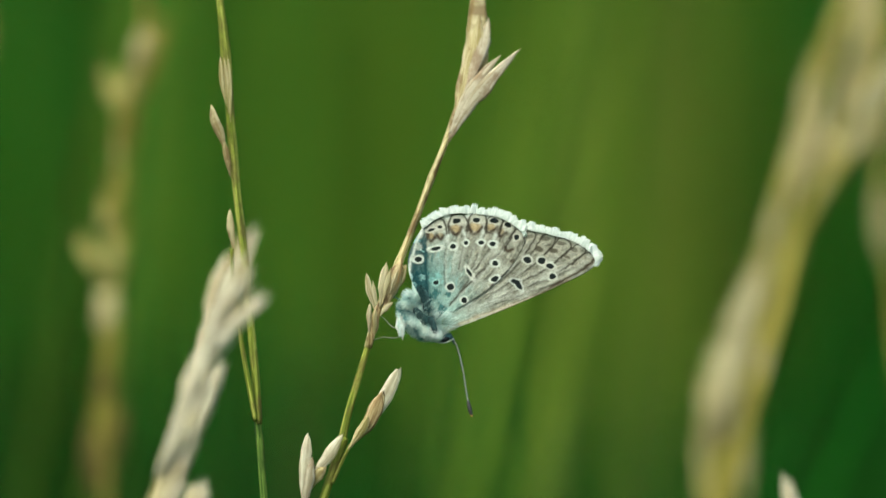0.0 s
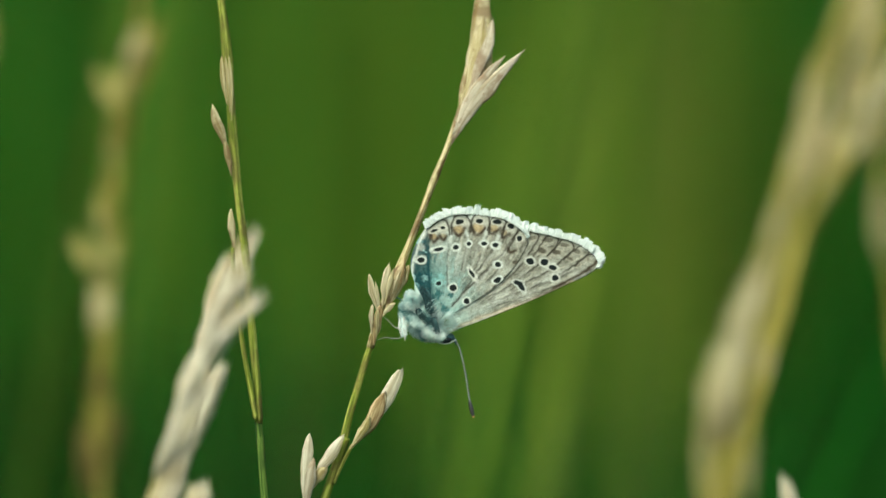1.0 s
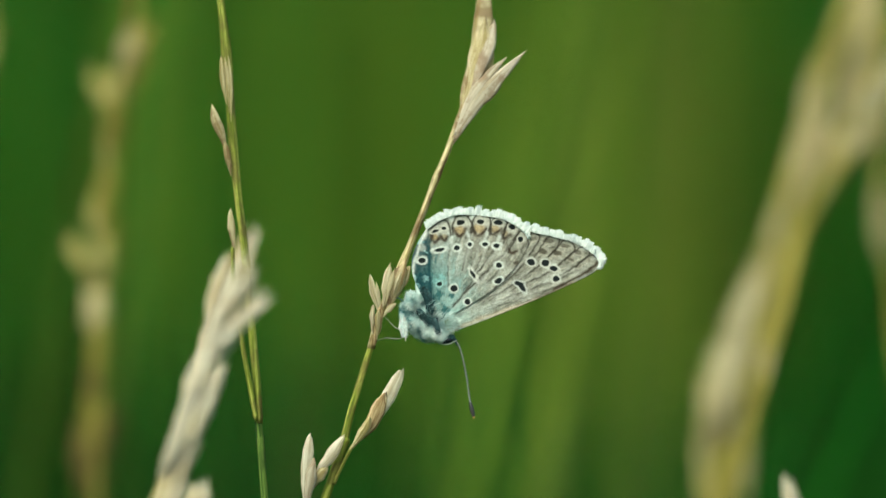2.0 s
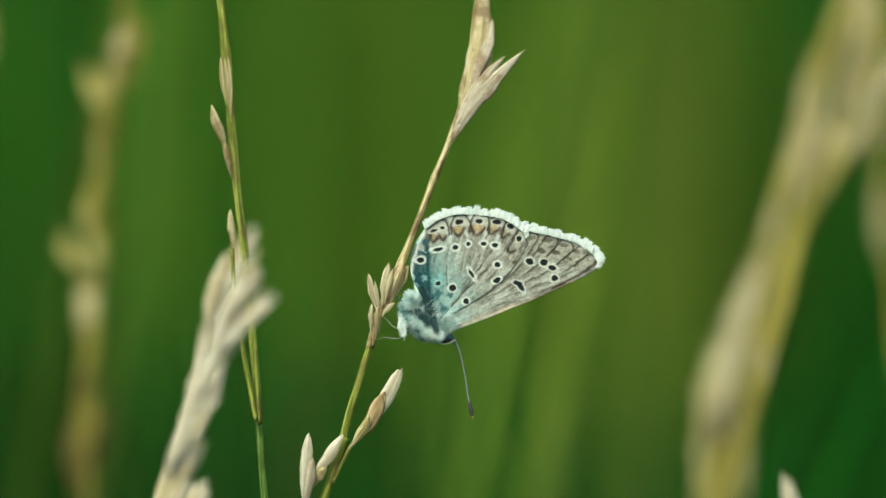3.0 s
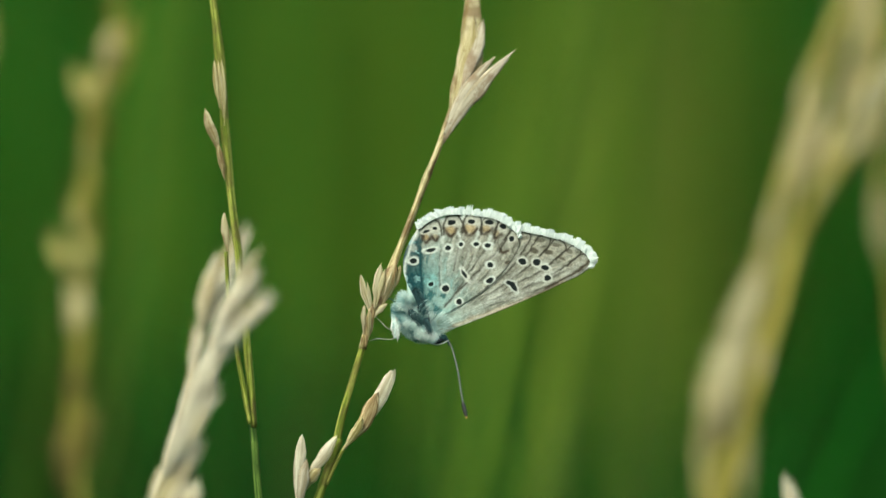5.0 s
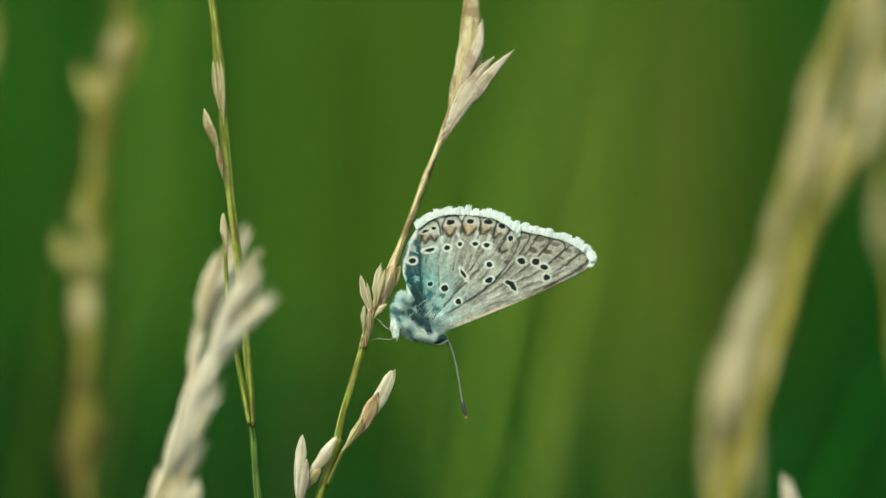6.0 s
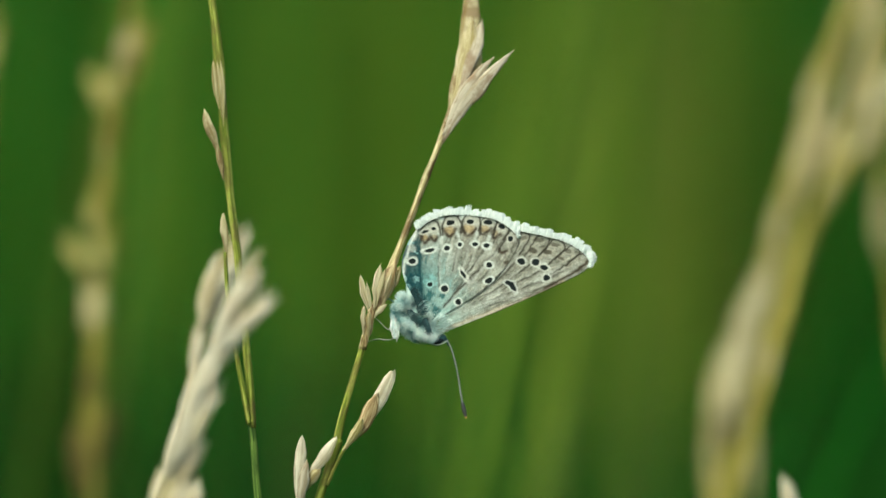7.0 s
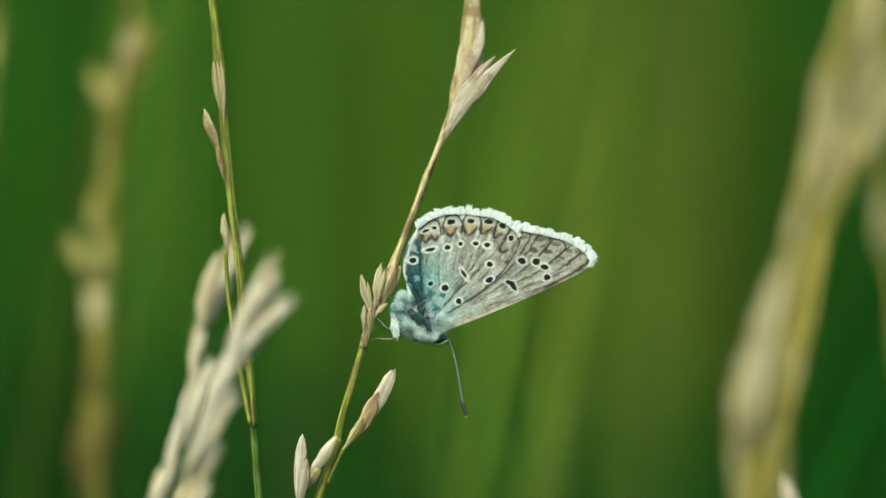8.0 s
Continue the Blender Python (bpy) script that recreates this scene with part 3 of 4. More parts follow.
def cloud(q, size, seed, slant=0.0, stretch=1.0):
    """Soft random values -1..1 in the wing's plane, in cells of size mm, drawn out along a slant in degrees."""
    g = np.random.RandomState(seed).uniform(-1, 1, (64, 64))
    cs, sn = math.cos(radians(slant)), math.sin(radians(slant))
    u = (q[..., 0] * cs + q[..., 1] * sn) / (size * stretch) + 100
    v = (-q[..., 0] * sn + q[..., 1] * cs) / size + 100
    iu, iv = np.floor(u).astype(int), np.floor(v).astype(int)
    fu, fv = u - iu, v - iv
    fu, fv = fu * fu * (3 - 2 * fu), fv * fv * (3 - 2 * fv)
    a, b = g[iu % 64, iv % 64], g[(iu + 1) % 64, iv % 64]
    c, d = g[iu % 64, (iv + 1) % 64], g[(iu + 1) % 64, (iv + 1) % 64]
    return (a * (1 - fu) + b * fu) * (1 - fv) + (c * (1 - fu) + d * fu) * fv


def ruffled(q, seed):
    """The wing's points, shifted a little at random, so that drawn lines and spots get uneven edges."""
    return q + np.stack([0.055 * cloud(q, 0.32, seed) + 0.05 * cloud(q, 0.9, seed + 1), 0.055 * cloud(q, 0.32, seed + 2) + 0.05 * cloud(q, 0.9, seed + 3)], -1)


def stroke(col, q, pts, width, colour, power, broken=1.0):
    """A soft line of scales through pts."""
    line = np.array([(v.x, v.z) for v in spline([P3(rel(p)) for p in pts], 18 * (len(pts) - 1))])
    near = ((q > line.min(0) - 3 * width) & (q < line.max(0) + 3 * width)).all(-1)
    sub = q[near]
    best = np.full(len(sub), 1e9)
    for c in line:
        best = np.minimum(best, np.hypot(sub[:, 0] - c[0], sub[:, 1] - c[1]))
    w = np.zeros(q.shape[:2])
    w[near] = power * np.exp(-(best / width) ** 2)
    return tint(col, w * broken, colour)


def patch(col, q, c, a, b, turn, colour, power):
    """A soft oval of scales."""
    cx, cz = rel(c)
    dx, dz = q[..., 0] - cx, q[..., 1] - cz
    cs, sn = math.cos(radians(turn)), math.sin(radians(turn))
    d = np.hypot((dx * cs + dz * sn) / a, (-dx * sn + dz * cs) / b)
    return tint(col, power * smooth(1.35, 0.6, d), colour)


def fringe(name, fine, base, parent, y, start, end, seed, size):
    """White hair scales in pointed tufts along the margin."""
    rnd = random.Random(seed)
    bm = bmesh.new()
    b = np.array(rel(base))
    n = len(fine)
    i = start * n
    while i < end * n - 2:
        k = int(i)
        p = fine[k]
        tan = fine[min(k + 3, n - 1)] - fine[max(k - 3, 0)]
        tan = tan / (np.hypot(*tan) + 1e-9)
        out = np.array([-tan[1], tan[0]])
        if out @ (p - b) < 0:
            out = -out
        grow = min(1.0, 0.40 + 3.5 * (i / n - start))
        high = size * grow * (0.95 + 0.5 * noise.noise(Vector((i * 0.13, seed, 0.5))) + rnd.uniform(-0.28, 0.30))
        lean = 0.5 * noise.noise(Vector((i * 0.2, seed, 8.5))) + rnd.uniform(-0.2, 0.2)
        peak = p + out * high * 1.1 + tan * lean * high
        yt = y + rnd.uniform(-0.16, 0.10)
        for _ in range(20):
            root = p - out * rnd.uniform(0.0, 0.14) + tan * rnd.uniform(-0.22, 0.22)
            reach = rnd.uniform(0.62, 1.05)
            dirn = (peak + tan * rnd.uniform(-0.16, 0.16) - root) * reach
            w = rnd.uniform(0.035, 0.065)
            yy = yt + rnd.uniform(-0.10, 0.10)
            vs = []
            for f, ww in ((0.0, w * 0.8), (0.6, w), (1.0, w * 0.6)):
                c = root + dirn * f
                for sg, yo in ((-1, 0), (0, -0.03), (1, 0)):
                    vs.append(bm.verts.new(((c[0] + tan[0] * ww * sg) * MM, (yy + yo) * MM, (c[1] + tan[1] * ww * sg) * MM)))
            for a in (0, 3):
                for j in (0, 1):
                    bm.faces.new((vs[a + j], vs[a + j + 1], vs[a + j + 4], vs[a + j + 3]))
        i += rnd.uniform(0.75, 1.25) * n / 400 * 4.0
    return part(name, bm, FRINGE, parent, "white hair fringe along the wing margin", smooth=False)


HIND_ARCHES = (
    ((-1.39, 0.98), (-1.44, 1.80), (-0.98, 2.42), (-0.21, 2.73), (0.21, 2.32), (0.31, 1.39)),
    ((0.52, 1.39), (0.52, 2.27), (0.77, 2.99), (1.39, 3.25), (1.96, 3.04), (2.22, 2.42), (2.16, 1.70)),
    ((2.32, 1.70), (2.32, 2.52), (2.58, 3.09), (3.19, 3.30), (3.76, 3.09), (3.97, 2.52), (3.81, 1.80)),
    ((3.92, 1.39), (4.07, 2.47), (4.38, 3.04), (4.84, 3.14), (5.26, 2.89), (5.46, 2.42), (5.20, 1.80)),
    ((5.15, 1.19), (5.36, 2.11), (5.67, 2.73), (6.13, 2.73), (6.54, 2.27), (6.49, 1.70), (6.03, 0.98)),
    ((5.51, -0.10), (6.18, 0.98), (6.49, 1.65), (6.91, 1.86), (7.32, 1.39), (7.42, 0.67), (7.21, -0.05), (6.75, -0.88), (6.13, -1.75), (5.20, -2.68)),
)
HIND_VEINS = (
    (0.50, ((0.41, 1.49), (0.21, 0.05), (0.10, -1.49), (0.15, -3.30))),
    (0.55, ((2.22, 1.70), (1.96, 0.82), (1.65, -0.46), (1.44, -1.80))),
    (0.50, ((3.92, 1.70), (3.50, 0.57), (2.99, -0.88), (2.27, -2.63))),
    (0.70, ((5.26, 1.70), (4.53, 0.46), (3.71, -0.77), (2.68, -2.32), (1.44, -4.07))),
    (0.80, ((5.98, 0.88), (5.26, -0.05), (4.23, -1.29), (2.99, -2.52), (1.75, -3.76), (0.62, -5.10))),
    (0.75, ((5.20, -2.68), (4.02, -3.66), (2.89, -4.59), (1.60, -5.51))),
    (0.30, ((1.13, 0.82), (0.93, -0.46), (0.72, -2.11))),
    (0.30, ((2.99, 0.88), (2.58, -0.26), (2.16, -1.49))),
    (0.35, ((4.74, -0.46), (3.81, -1.80), (2.78, -3.04))),
)
FORE_ARCHES = (
    ((7.57, -0.26), (8.24, 0.77), (8.45, 1.29), (8.09, 1.60), (7.52, 1.60)),
    ((7.83, -0.67), (8.81, 0.77), (9.17, 1.24), (9.69, 1.39), (10.15, 1.08), (10.05, 0.46), (9.33, -0.36)),
    ((9.17, -0.57), (10.10, 0.41), (10.51, 0.88), (11.03, 0.98), (11.54, 0.67), (11.65, 0.15), (10.92, -0.57), (10.00, -1.39)),
    ((10.72, -0.77), (11.75, 0.05), (12.16, 0.41), (12.62, 0.36), (12.99, -0.15), (12.47, -0.77), (11.13, -1.70)),
    ((11.75, -1.39), (12.68, -0.52), (13.29, -0.31), (13.81, -0.57), (13.96, -0.98)),
)
FORE_VEINS = (
    (0.75, ((7.57, -0.26), (7.01, -1.08), (6.24, -2.01), (5.20, -2.94))),
    (0.75, ((9.33, -0.36), (8.30, -1.39), (7.32, -2.11), (5.98, -3.04), (4.33, -4.07))),
    (0.70, ((10.00, -1.39), (8.97, -2.11), (7.78, -2.63), (6.91, -3.04))),
    (0.70, ((11.13, -1.70), (9.84, -2.52), (8.14, -3.25), (6.24, -3.97), (4.33, -4.69))),
    (0.55, ((13.19, -1.49), (11.39, -2.63), (9.33, -3.45), (7.01, -4.28), (4.43, -5.15), (1.60, -6.34))),
    (0.40, ((12.06, -1.49), (10.36, -2.42), (8.55, -3.04))),
    (0.35, ((6.24, -4.28), (4.43, -4.90), (2.37, -5.72))),
)


def build_hindwing(y, ns, nr, label):
    base = (-0.82, -6.75)
    margin = [(7.53, 0.67), (7.27, 1.49), (6.39, 2.32), (5.05, 2.99), (3.40, 3.25), (1.60, 3.35), (0.31, 3.20), (-0.72, 2.78), (-1.39, 2.32), (-1.86, 2.01)]
    q, s, r, length, fine, run = wing_grid(base, margin, -1.0, 1.75, ns, nr, 3.0, 1.35)
    p = ruffled(q, 60)
    x, z = p[..., 0], p[..., 1]
    col = np.ones(q.shape[:2] + (3,)) * np.array(GREY)
    # ruffled scale rows along the rays, pale and dusky
    streak = 0.6 * grain(ns, nr, 70, 8, 4) + 0.55 * grain(ns, nr, 45, 22, 5) + 0.4 * grain(ns, nr, 120, 60, 6)
    worn = smooth(0.12, 0.35, r)[None]
    col = tint(col, 0.75 * smooth(0.10, 0.75, streak) * worn, SAND)
    col = tint(col, 0.72 * smooth(-0.12, -0.75, streak) * worn, DUSK)
    col = tint(col, 0.45 * smooth(0.1, 0.7, cloud(p, 0.8, 3, 70, 2.0)) * worn, PEARL)
    # blue dusting over the root, in clumps, strongest along the inner edge
    clump = 0.6 * cloud(p, 0.55, 21, 80, 2.2) + 0.6 * cloud(p, 0.26, 22, 80, 1.8) + 0.35 * streak
    root = np.hypot(x - 0.2, z - 1.0)
    blue = np.clip(1.1 * np.exp(-(np.hypot((x + 0.3) / 2.0, (z - 2.4) / 4.0)) ** 2) + 0.55 * np.exp(-(root / 3.4) ** 2), 0, 1)
    col = tint(col, np.clip(blue * (0.92 + 0.35 * clump), 0, 1), TEAL)
    pale = np.exp(-np.hypot((x - 1.9) / 2.5, (z - 1.1) / 2.3) ** 2) + 0.55 * np.exp(-np.hypot((x - 1.2) / 1.2, (z - 4.6) / 2.8) ** 2)
    col = tint(col, np.clip(pale * (0.62 + 0.45 * clump), 0, 0.9), AQUA)
    col = tint(col, np.clip(blue * smooth(0.25, 0.75, clump), 0, 0.7), (0.19, 0.40, 0.40))
    col = tint(col, np.clip(0.9 * blue * smooth(-0.25, -0.75, clump), 0, 0.8), (0.012, 0.10, 0.11))
    for power, pts in HIND_VEINS:
        col = stroke(col, p, [(a + 0.13, b - 0.05) for a, b in pts], 0.16, PEARL, 0.30)
        col = stroke(col, p, pts, 0.10, VEIN, min(1.0, 1.25 * power), 0.35 + 0.65 * smooth(-0.6, 0.3, cloud(p, 0.5, 17)))
    # folded inner edge, dark line along the fold and painted shade at the root
    fold = np.interp(z, [-0.3, 1.2, 3.2, 5.0, 6.2, 8.0, 8.9], [-0.62 - O[0], -0.98 - O[0], -1.44 - O[0], -1.55 - O[0], -1.60 - O[0], -1.70 - O[0], -1.70 - O[0]])
    left = smooth(0.10, -0.10, x - fold)
    mott = np.clip(0.5 + 0.75 * cloud(p, 0.42, 12, 95, 2.0) + 0.45 * cloud(p, 0.2, 13), 0, 1)
    col = tint(col, left * (0.68 + 0.32 * mott) * smooth(9.3, 7.6, z), (0.007, 0.046, 0.056))
    col = tint(col, 0.7 * left * smooth(0.66, 0.98, mott) * smooth(8.8, 7.6, z), (0.30, 0.52, 0.53))
    col = tint(col, 0.92 * np.exp(-((x - fold) / 0.17) ** 2) * (0.45 + 0.55 * smooth(-0.5, 0.1, clump)), DEEP_TEAL)
    # the wide root strokes paint the gap shadow between body hair and wing
    for pts, wd, power in ((((-2.47, -1.49), (-2.27, -2.78), (-1.86, -4.07), (-1.44, -5.36), (-1.03, -7.16)), 0.34, 0.95), (((-2.78, -0.72), (-2.73, -1.91), (-2.42, -3.04)), 0.18, 0.7), (((-1.60, 2.11), (-1.60, 0.82), (-1.44, -0.72)), 0.12, 0.8),
                           (((-1.96, -3.66), (-1.65, -4.48), (-1.24, -5.51)), 0.34, 0.9), (((-2.63, -0.26), (-2.16, -0.21)), 0.10, 0.75)):
        col = stroke(col, p, pts, wd, DEEP_TEAL, power, 0.3 + 0.7 * smooth(0.15, 0.5, mott))
    # pale edge of the fold and pale upper corner
    col = stroke(col, p, ((-1.80, 2.01), (-2.37, 0.57), (-2.94, -1.24), (-3.09, -2.94)), 0.13, CHALK, 0.85)
    col = patch(col, p, (-2.06, 1.49), 0.36, 0.6, -20, PEARL, 0.5)
    col = patch(col, p, (-2.16, 0.21), 0.34, 0.35, -20, PEARL, 0.4)
    # cells along the margin
    for c in ((0.41, 2.99), (2.27, 3.09), (4.02, 3.09), (5.41, 2.83), (6.60, 2.16)):
        col = patch(col, p, c, 0.32, 0.34, 0, CHALK, 0.85)
    for c, a, b, turn in (((-1.08, 1.70), 0.5, 0.5, 0), ((-0.31, 2.01), 0.5, 0.55, 0), ((1.34, 2.52), 0.80, 0.62, 0), ((3.14, 2.63), 0.78, 0.60, 0), ((4.69, 2.52), 0.66, 0.58, -20), ((5.93, 2.11), 0.55, 0.6, -30), ((6.80, 1.08), 0.48, 0.75, -25)):
        col = patch(col, p, c, a, b, turn, (0.46, 0.46, 0.40), 0.85)
    for c, a, b, power in (((1.13, 1.86), 0.50, 0.40, 0.8), ((2.89, 2.01), 0.50, 0.42, 0.75), ((4.38, 2.01), 0.42, 0.36, 0.7), ((5.36, 1.60), 0.24, 0.30, 0.55), ((-1.08, 1.19), 0.30, 0.24, 0.8), ((-0.21, 1.29), 0.24, 0.2, 0.5)):
        col = patch(col, p, c, a, b, 0, ORANGE, power)
    for pts in (((0.57, 2.01), (0.77, 1.55), (1.08, 1.29), (1.44, 1.60), (1.70, 2.01)), ((2.32, 2.06), (2.52, 1.55), (2.83, 1.39), (3.25, 1.65), (3.50, 2.01)), ((3.97, 2.01), (4.12, 1.49), (4.53, 1.65), (5.00, 2.01)), ((5.15, 1.70), (5.10, 1.13), (5.46, 1.24), (5.82, 1.44)),
                ((5.62, 0.15), (5.82, -0.15), (6.34, 0.00)), ((-1.34, 1.29), (-1.08, 0.77), (-0.72, 1.08)), ((-0.52, 1.24), (-0.26, 0.93), (0.05, 1.29))):
        col = stroke(col, p, pts, 0.17, BROWN, 1.0, 0.75 + 0.25 * smooth(-0.5, 0.2, cloud(p, 0.4, 33)))
    for pts in (((1.86, 1.60), (2.01, 0.88)), ((0.46, 1.29), (0.31, 0.77)), ((3.66, 1.70), (3.50, 0.98)), ((4.84, 1.29), (4.64, 0.88))):
        col = stroke(col, p, pts, 0.17, CHALK, 0.6)
    for pts in HIND_ARCHES:
        col = stroke(col, p, pts, 0.088, VEIN, 0.93)
    near = [((-1.08, 1.70), 0.30, 0.15, 15), ((-0.31, 2.01), 0.22, 0.14, 10), ((1.24, 2.58), 0.38, 0.24, 0), ((3.04, 2.63), 0.34, 0.20, 8), ((4.69, 2.58), 0.38, 0.21, -5),
            ((5.88, 2.16), 0.30, 0.23, -35), ((6.70, 1.08), 0.27, 0.24, -30)]
    col = spots(col, p, near, 0.12, (0.50, 0.50, 0.44), INK, 0.1)
    ringed = [((-0.67, 0.05), 0.42, 0.17, 14), ((0.88, 0.21), 0.27, 0.21, 8), ((2.06, 0.52), 0.23, 0.20, 0), ((3.51, 0.62), 0.26, 0.19, 0), ((4.54, 0.41), 0.28, 0.20, 0),
              ((-2.27, -0.93), 0.30, 0.22, 14), ((4.74, -1.29), 0.27, 0.23, 0), ((4.69, -2.73), 0.32, 0.25, 8), ((0.67, -3.45), 0.29, 0.29, 0),
              ((1.96, -4.64), 0.26, 0.25, 40)]
    col = spots(col, p, ringed, 0.19, CHALK, INK, 0.1)
    col = spots(col, p, [((-0.67, -3.07), 0.23, 0.21, 20)], 0.16, (0.30, 0.50, 0.48), INK, 0.1)
    col = spots(col, p, [((2.42, -2.11), 0.42, 0.15, -58)], 0.17, (0.60, 0.62, 0.57), INK, 0.1)
    col = patch(col, p, (6.34, -1.13), 0.28, 0.24, 0, BROWN, 0.8)
    col = patch(col, p, (4.07, -4.38), 0.26, 0.14, 40, (0.05, 0.06, 0.055), 0.8)
    depth = y - 0.16 * np.sin(np.pi * np.clip(r, 0, 1))[None] + 0.016 * streak + 0.02 * cloud(q, 0.9, 9)
    wing = wing_mesh("hindwing", q, depth, 0.05, col, label)
    fringe("fringe", fine, base, wing, y, 0.08, 0.99, 21, 0.50)
    return wing


def build_forewing(y, ns, nr, label):
    base = (-0.52, -7.78)
    margin = [(12.58, -2.32), (13.45, -1.75), (13.92, -1.19), (13.76, -0.62), (13.20, 0.00), (11.65, 0.88), (9.85, 1.39), (8.14, 1.75), (6.75, 2.01), (5.21, 1.91), (3.92, 1.60)]
    q, s, r, length, fine, run = wing_grid(base, margin, -0.22, 0.0, ns, nr, 2.0)
    d = (1 - r)[None, :] * length[:, None]
    p = ruffled(q, 80)
    x, z = p[..., 0], p[..., 1]
    col = np.ones(q.shape[:2] + (3,)) * np.array(GREY)
    streak = 0.6 * grain(ns, nr, 60, 9, 7) + 0.55 * grain(ns, nr, 40, 26, 8) + 0.4 * grain(ns, nr, 110, 80, 9)
    worn = smooth(0.12, 0.35, r)[None]
    col = tint(col, 0.75 * smooth(0.10, 0.75, streak) * worn, SAND)
    col = tint(col, 0.72 * smooth(-0.12, -0.75, streak) * worn, DUSK)
    col = tint(col, 0.40 * smooth(0.1, 0.7, cloud(p, 0.7, 43, 25, 2.4)) * worn, PEARL)
    for power, pts in FORE_VEINS:
        col = stroke(col, p, [(a - 0.05, b + 0.15) for a, b in pts], 0.16, PEARL, 0.30)
        col = stroke(col, p, pts, 0.10, VEIN, min(1.0, 1.2 * power), 0.35 + 0.65 * smooth(-0.6, 0.3, cloud(p, 0.5, 47)))
    clump = 0.6 * cloud(p, 0.55, 51, 25, 2.2) + 0.6 * cloud(p, 0.26, 52, 25, 1.8) + 0.35 * streak
    low = np.exp(-np.hypot((x - 1.2) / 3.8, (z + 0.1) / 1.7) ** 2)
    col = tint(col, np.clip(low * (0.75 + 0.35 * clump), 0, 0.92), AQUA)
    # dusky outer part of the cells, pale border
    col = tint(col, 0.8 * smooth(0.30, 0.05, d), CHALK)
    for c, a, b, turn, power in (((7.94, 1.13), 0.34, 0.18, 10, 0.6), ((9.28, 0.93), 0.50, 0.24, 0, 0.75), ((10.77, 0.52), 0.48, 0.18, -10, 0.7), ((11.90, 0.00), 0.42, 0.18, -20, 0.65),
                                 ((8.71, 0.00), 0.46, 0.24, -10, 0.85), ((10.05, -0.15), 0.48, 0.24, -10, 0.9), ((11.29, -0.67), 0.38, 0.17, -20, 0.75), ((12.06, -1.29), 0.30, 0.12, 20, 0.45), ((12.99, -0.82), 0.35, 0.12, -20, 0.3)):
        col = patch(col, p, (c[0], c[1] - 0.02), a * 1.55, b * 1.9, turn, (0.36, 0.35, 0.29), 0.6)
        col = patch(col, p, c, a, b, turn, (0.060, 0.052, 0.036), power)
    for pts in FORE_ARCHES:
        col = stroke(col, p, pts, 0.088, VEIN, 0.93)
    # leading edge: cream band between brown lines, dark towards the tip
    col = stroke(col, p, ((0.31, -7.32), (3.30, -6.13), (5.87, -5.26), (8.19, -4.43), (10.25, -3.50), (11.54, -2.78)), 0.20, (0.50, 0.43, 0.33), 0.8)
    col = stroke(col, p, ((1.60, -6.65), (4.43, -5.57), (7.01, -4.64), (9.33, -3.76), (11.39, -2.83)), 0.075, BROWN, 0.6, 0.4 + 0.6 * smooth(-0.5, 0.2, cloud(p, 0.6, 57)))
    col = stroke(col, p, ((4.84, -6.03), (7.16, -5.10), (9.22, -4.23), (10.51, -3.56)), 0.075, (0.12, 0.08, 0.04), 0.7)
    col = stroke(col, p, ((9.84, -3.40), (11.29, -2.58), (12.57, -1.91), (13.35, -1.39), (13.81, -0.88)), 0.15, BROWN, 0.95)
    col = stroke(col, p, ((11.08, -3.25), (12.37, -2.47), (13.40, -1.80), (13.81, -1.34)), 0.07, SAND, 0.6)
    inked = [((7.63, -0.98), 0.34, 0.30, 0), ((8.97, -1.08), 0.33, 0.28, -20), ((9.74, -1.55), 0.35, 0.25, -8), ((9.95, -2.53), 0.29, 0.25, 0)]
    col = spots(col, p, inked, 0.20, (0.52, 0.54, 0.49), INK, 0.1)
    col = spots(col, p, [((6.60, -2.94), 0.36, 0.18, -15), ((6.86, -3.30), 0.46, 0.20, -58)], 0.15, (0.50, 0.53, 0.50), INK, 0.12)
    depth = y - 0.12 * np.sin(np.pi * r)[None] + 0.016 * streak + 0.02 * cloud(q, 0.9, 19)
    wing = wing_mesh("forewing", q, depth, 0.05, col, label)
    fringe("fringe", fine, base, wing, y, 0.17, 0.8, 22, 0.50)
    return wing


build_hindwing(-1.0, 300, 190, "grey-brown hindwing with ringed black spots and orange crescents")
build_forewing(-0.92, 240, 240, "pale grey-brown forewing with black spots")
far_hind = build_hindwing(1.0, 90, 60, "far hindwing, closed against the near one")
far_fore = build_forewing(0.80, 80, 80, "far forewing, closed against the near one")

for ob in (far_hind, far_fore):
    ob.location.x = 0.22 * MM


def blob(bm, c, rx, ry, rz, turn=0.0, u=20, v=14):
    m = Matrix.Translation(Vector((c[0], c[2], c[1])) * MM) @ Euler((0, radians(turn), 0)).to_matrix().to_4x4() @ Matrix.Diagonal((rx * MM, ry * MM, rz * MM, 1))
    bmesh.ops.create_uvsphere(bm, u_segments=u, v_segments=v, radius=1.0, matrix=m)


def loc(q, y=0.0):
    p = rel(q)
    return (p[0], p[1], y)


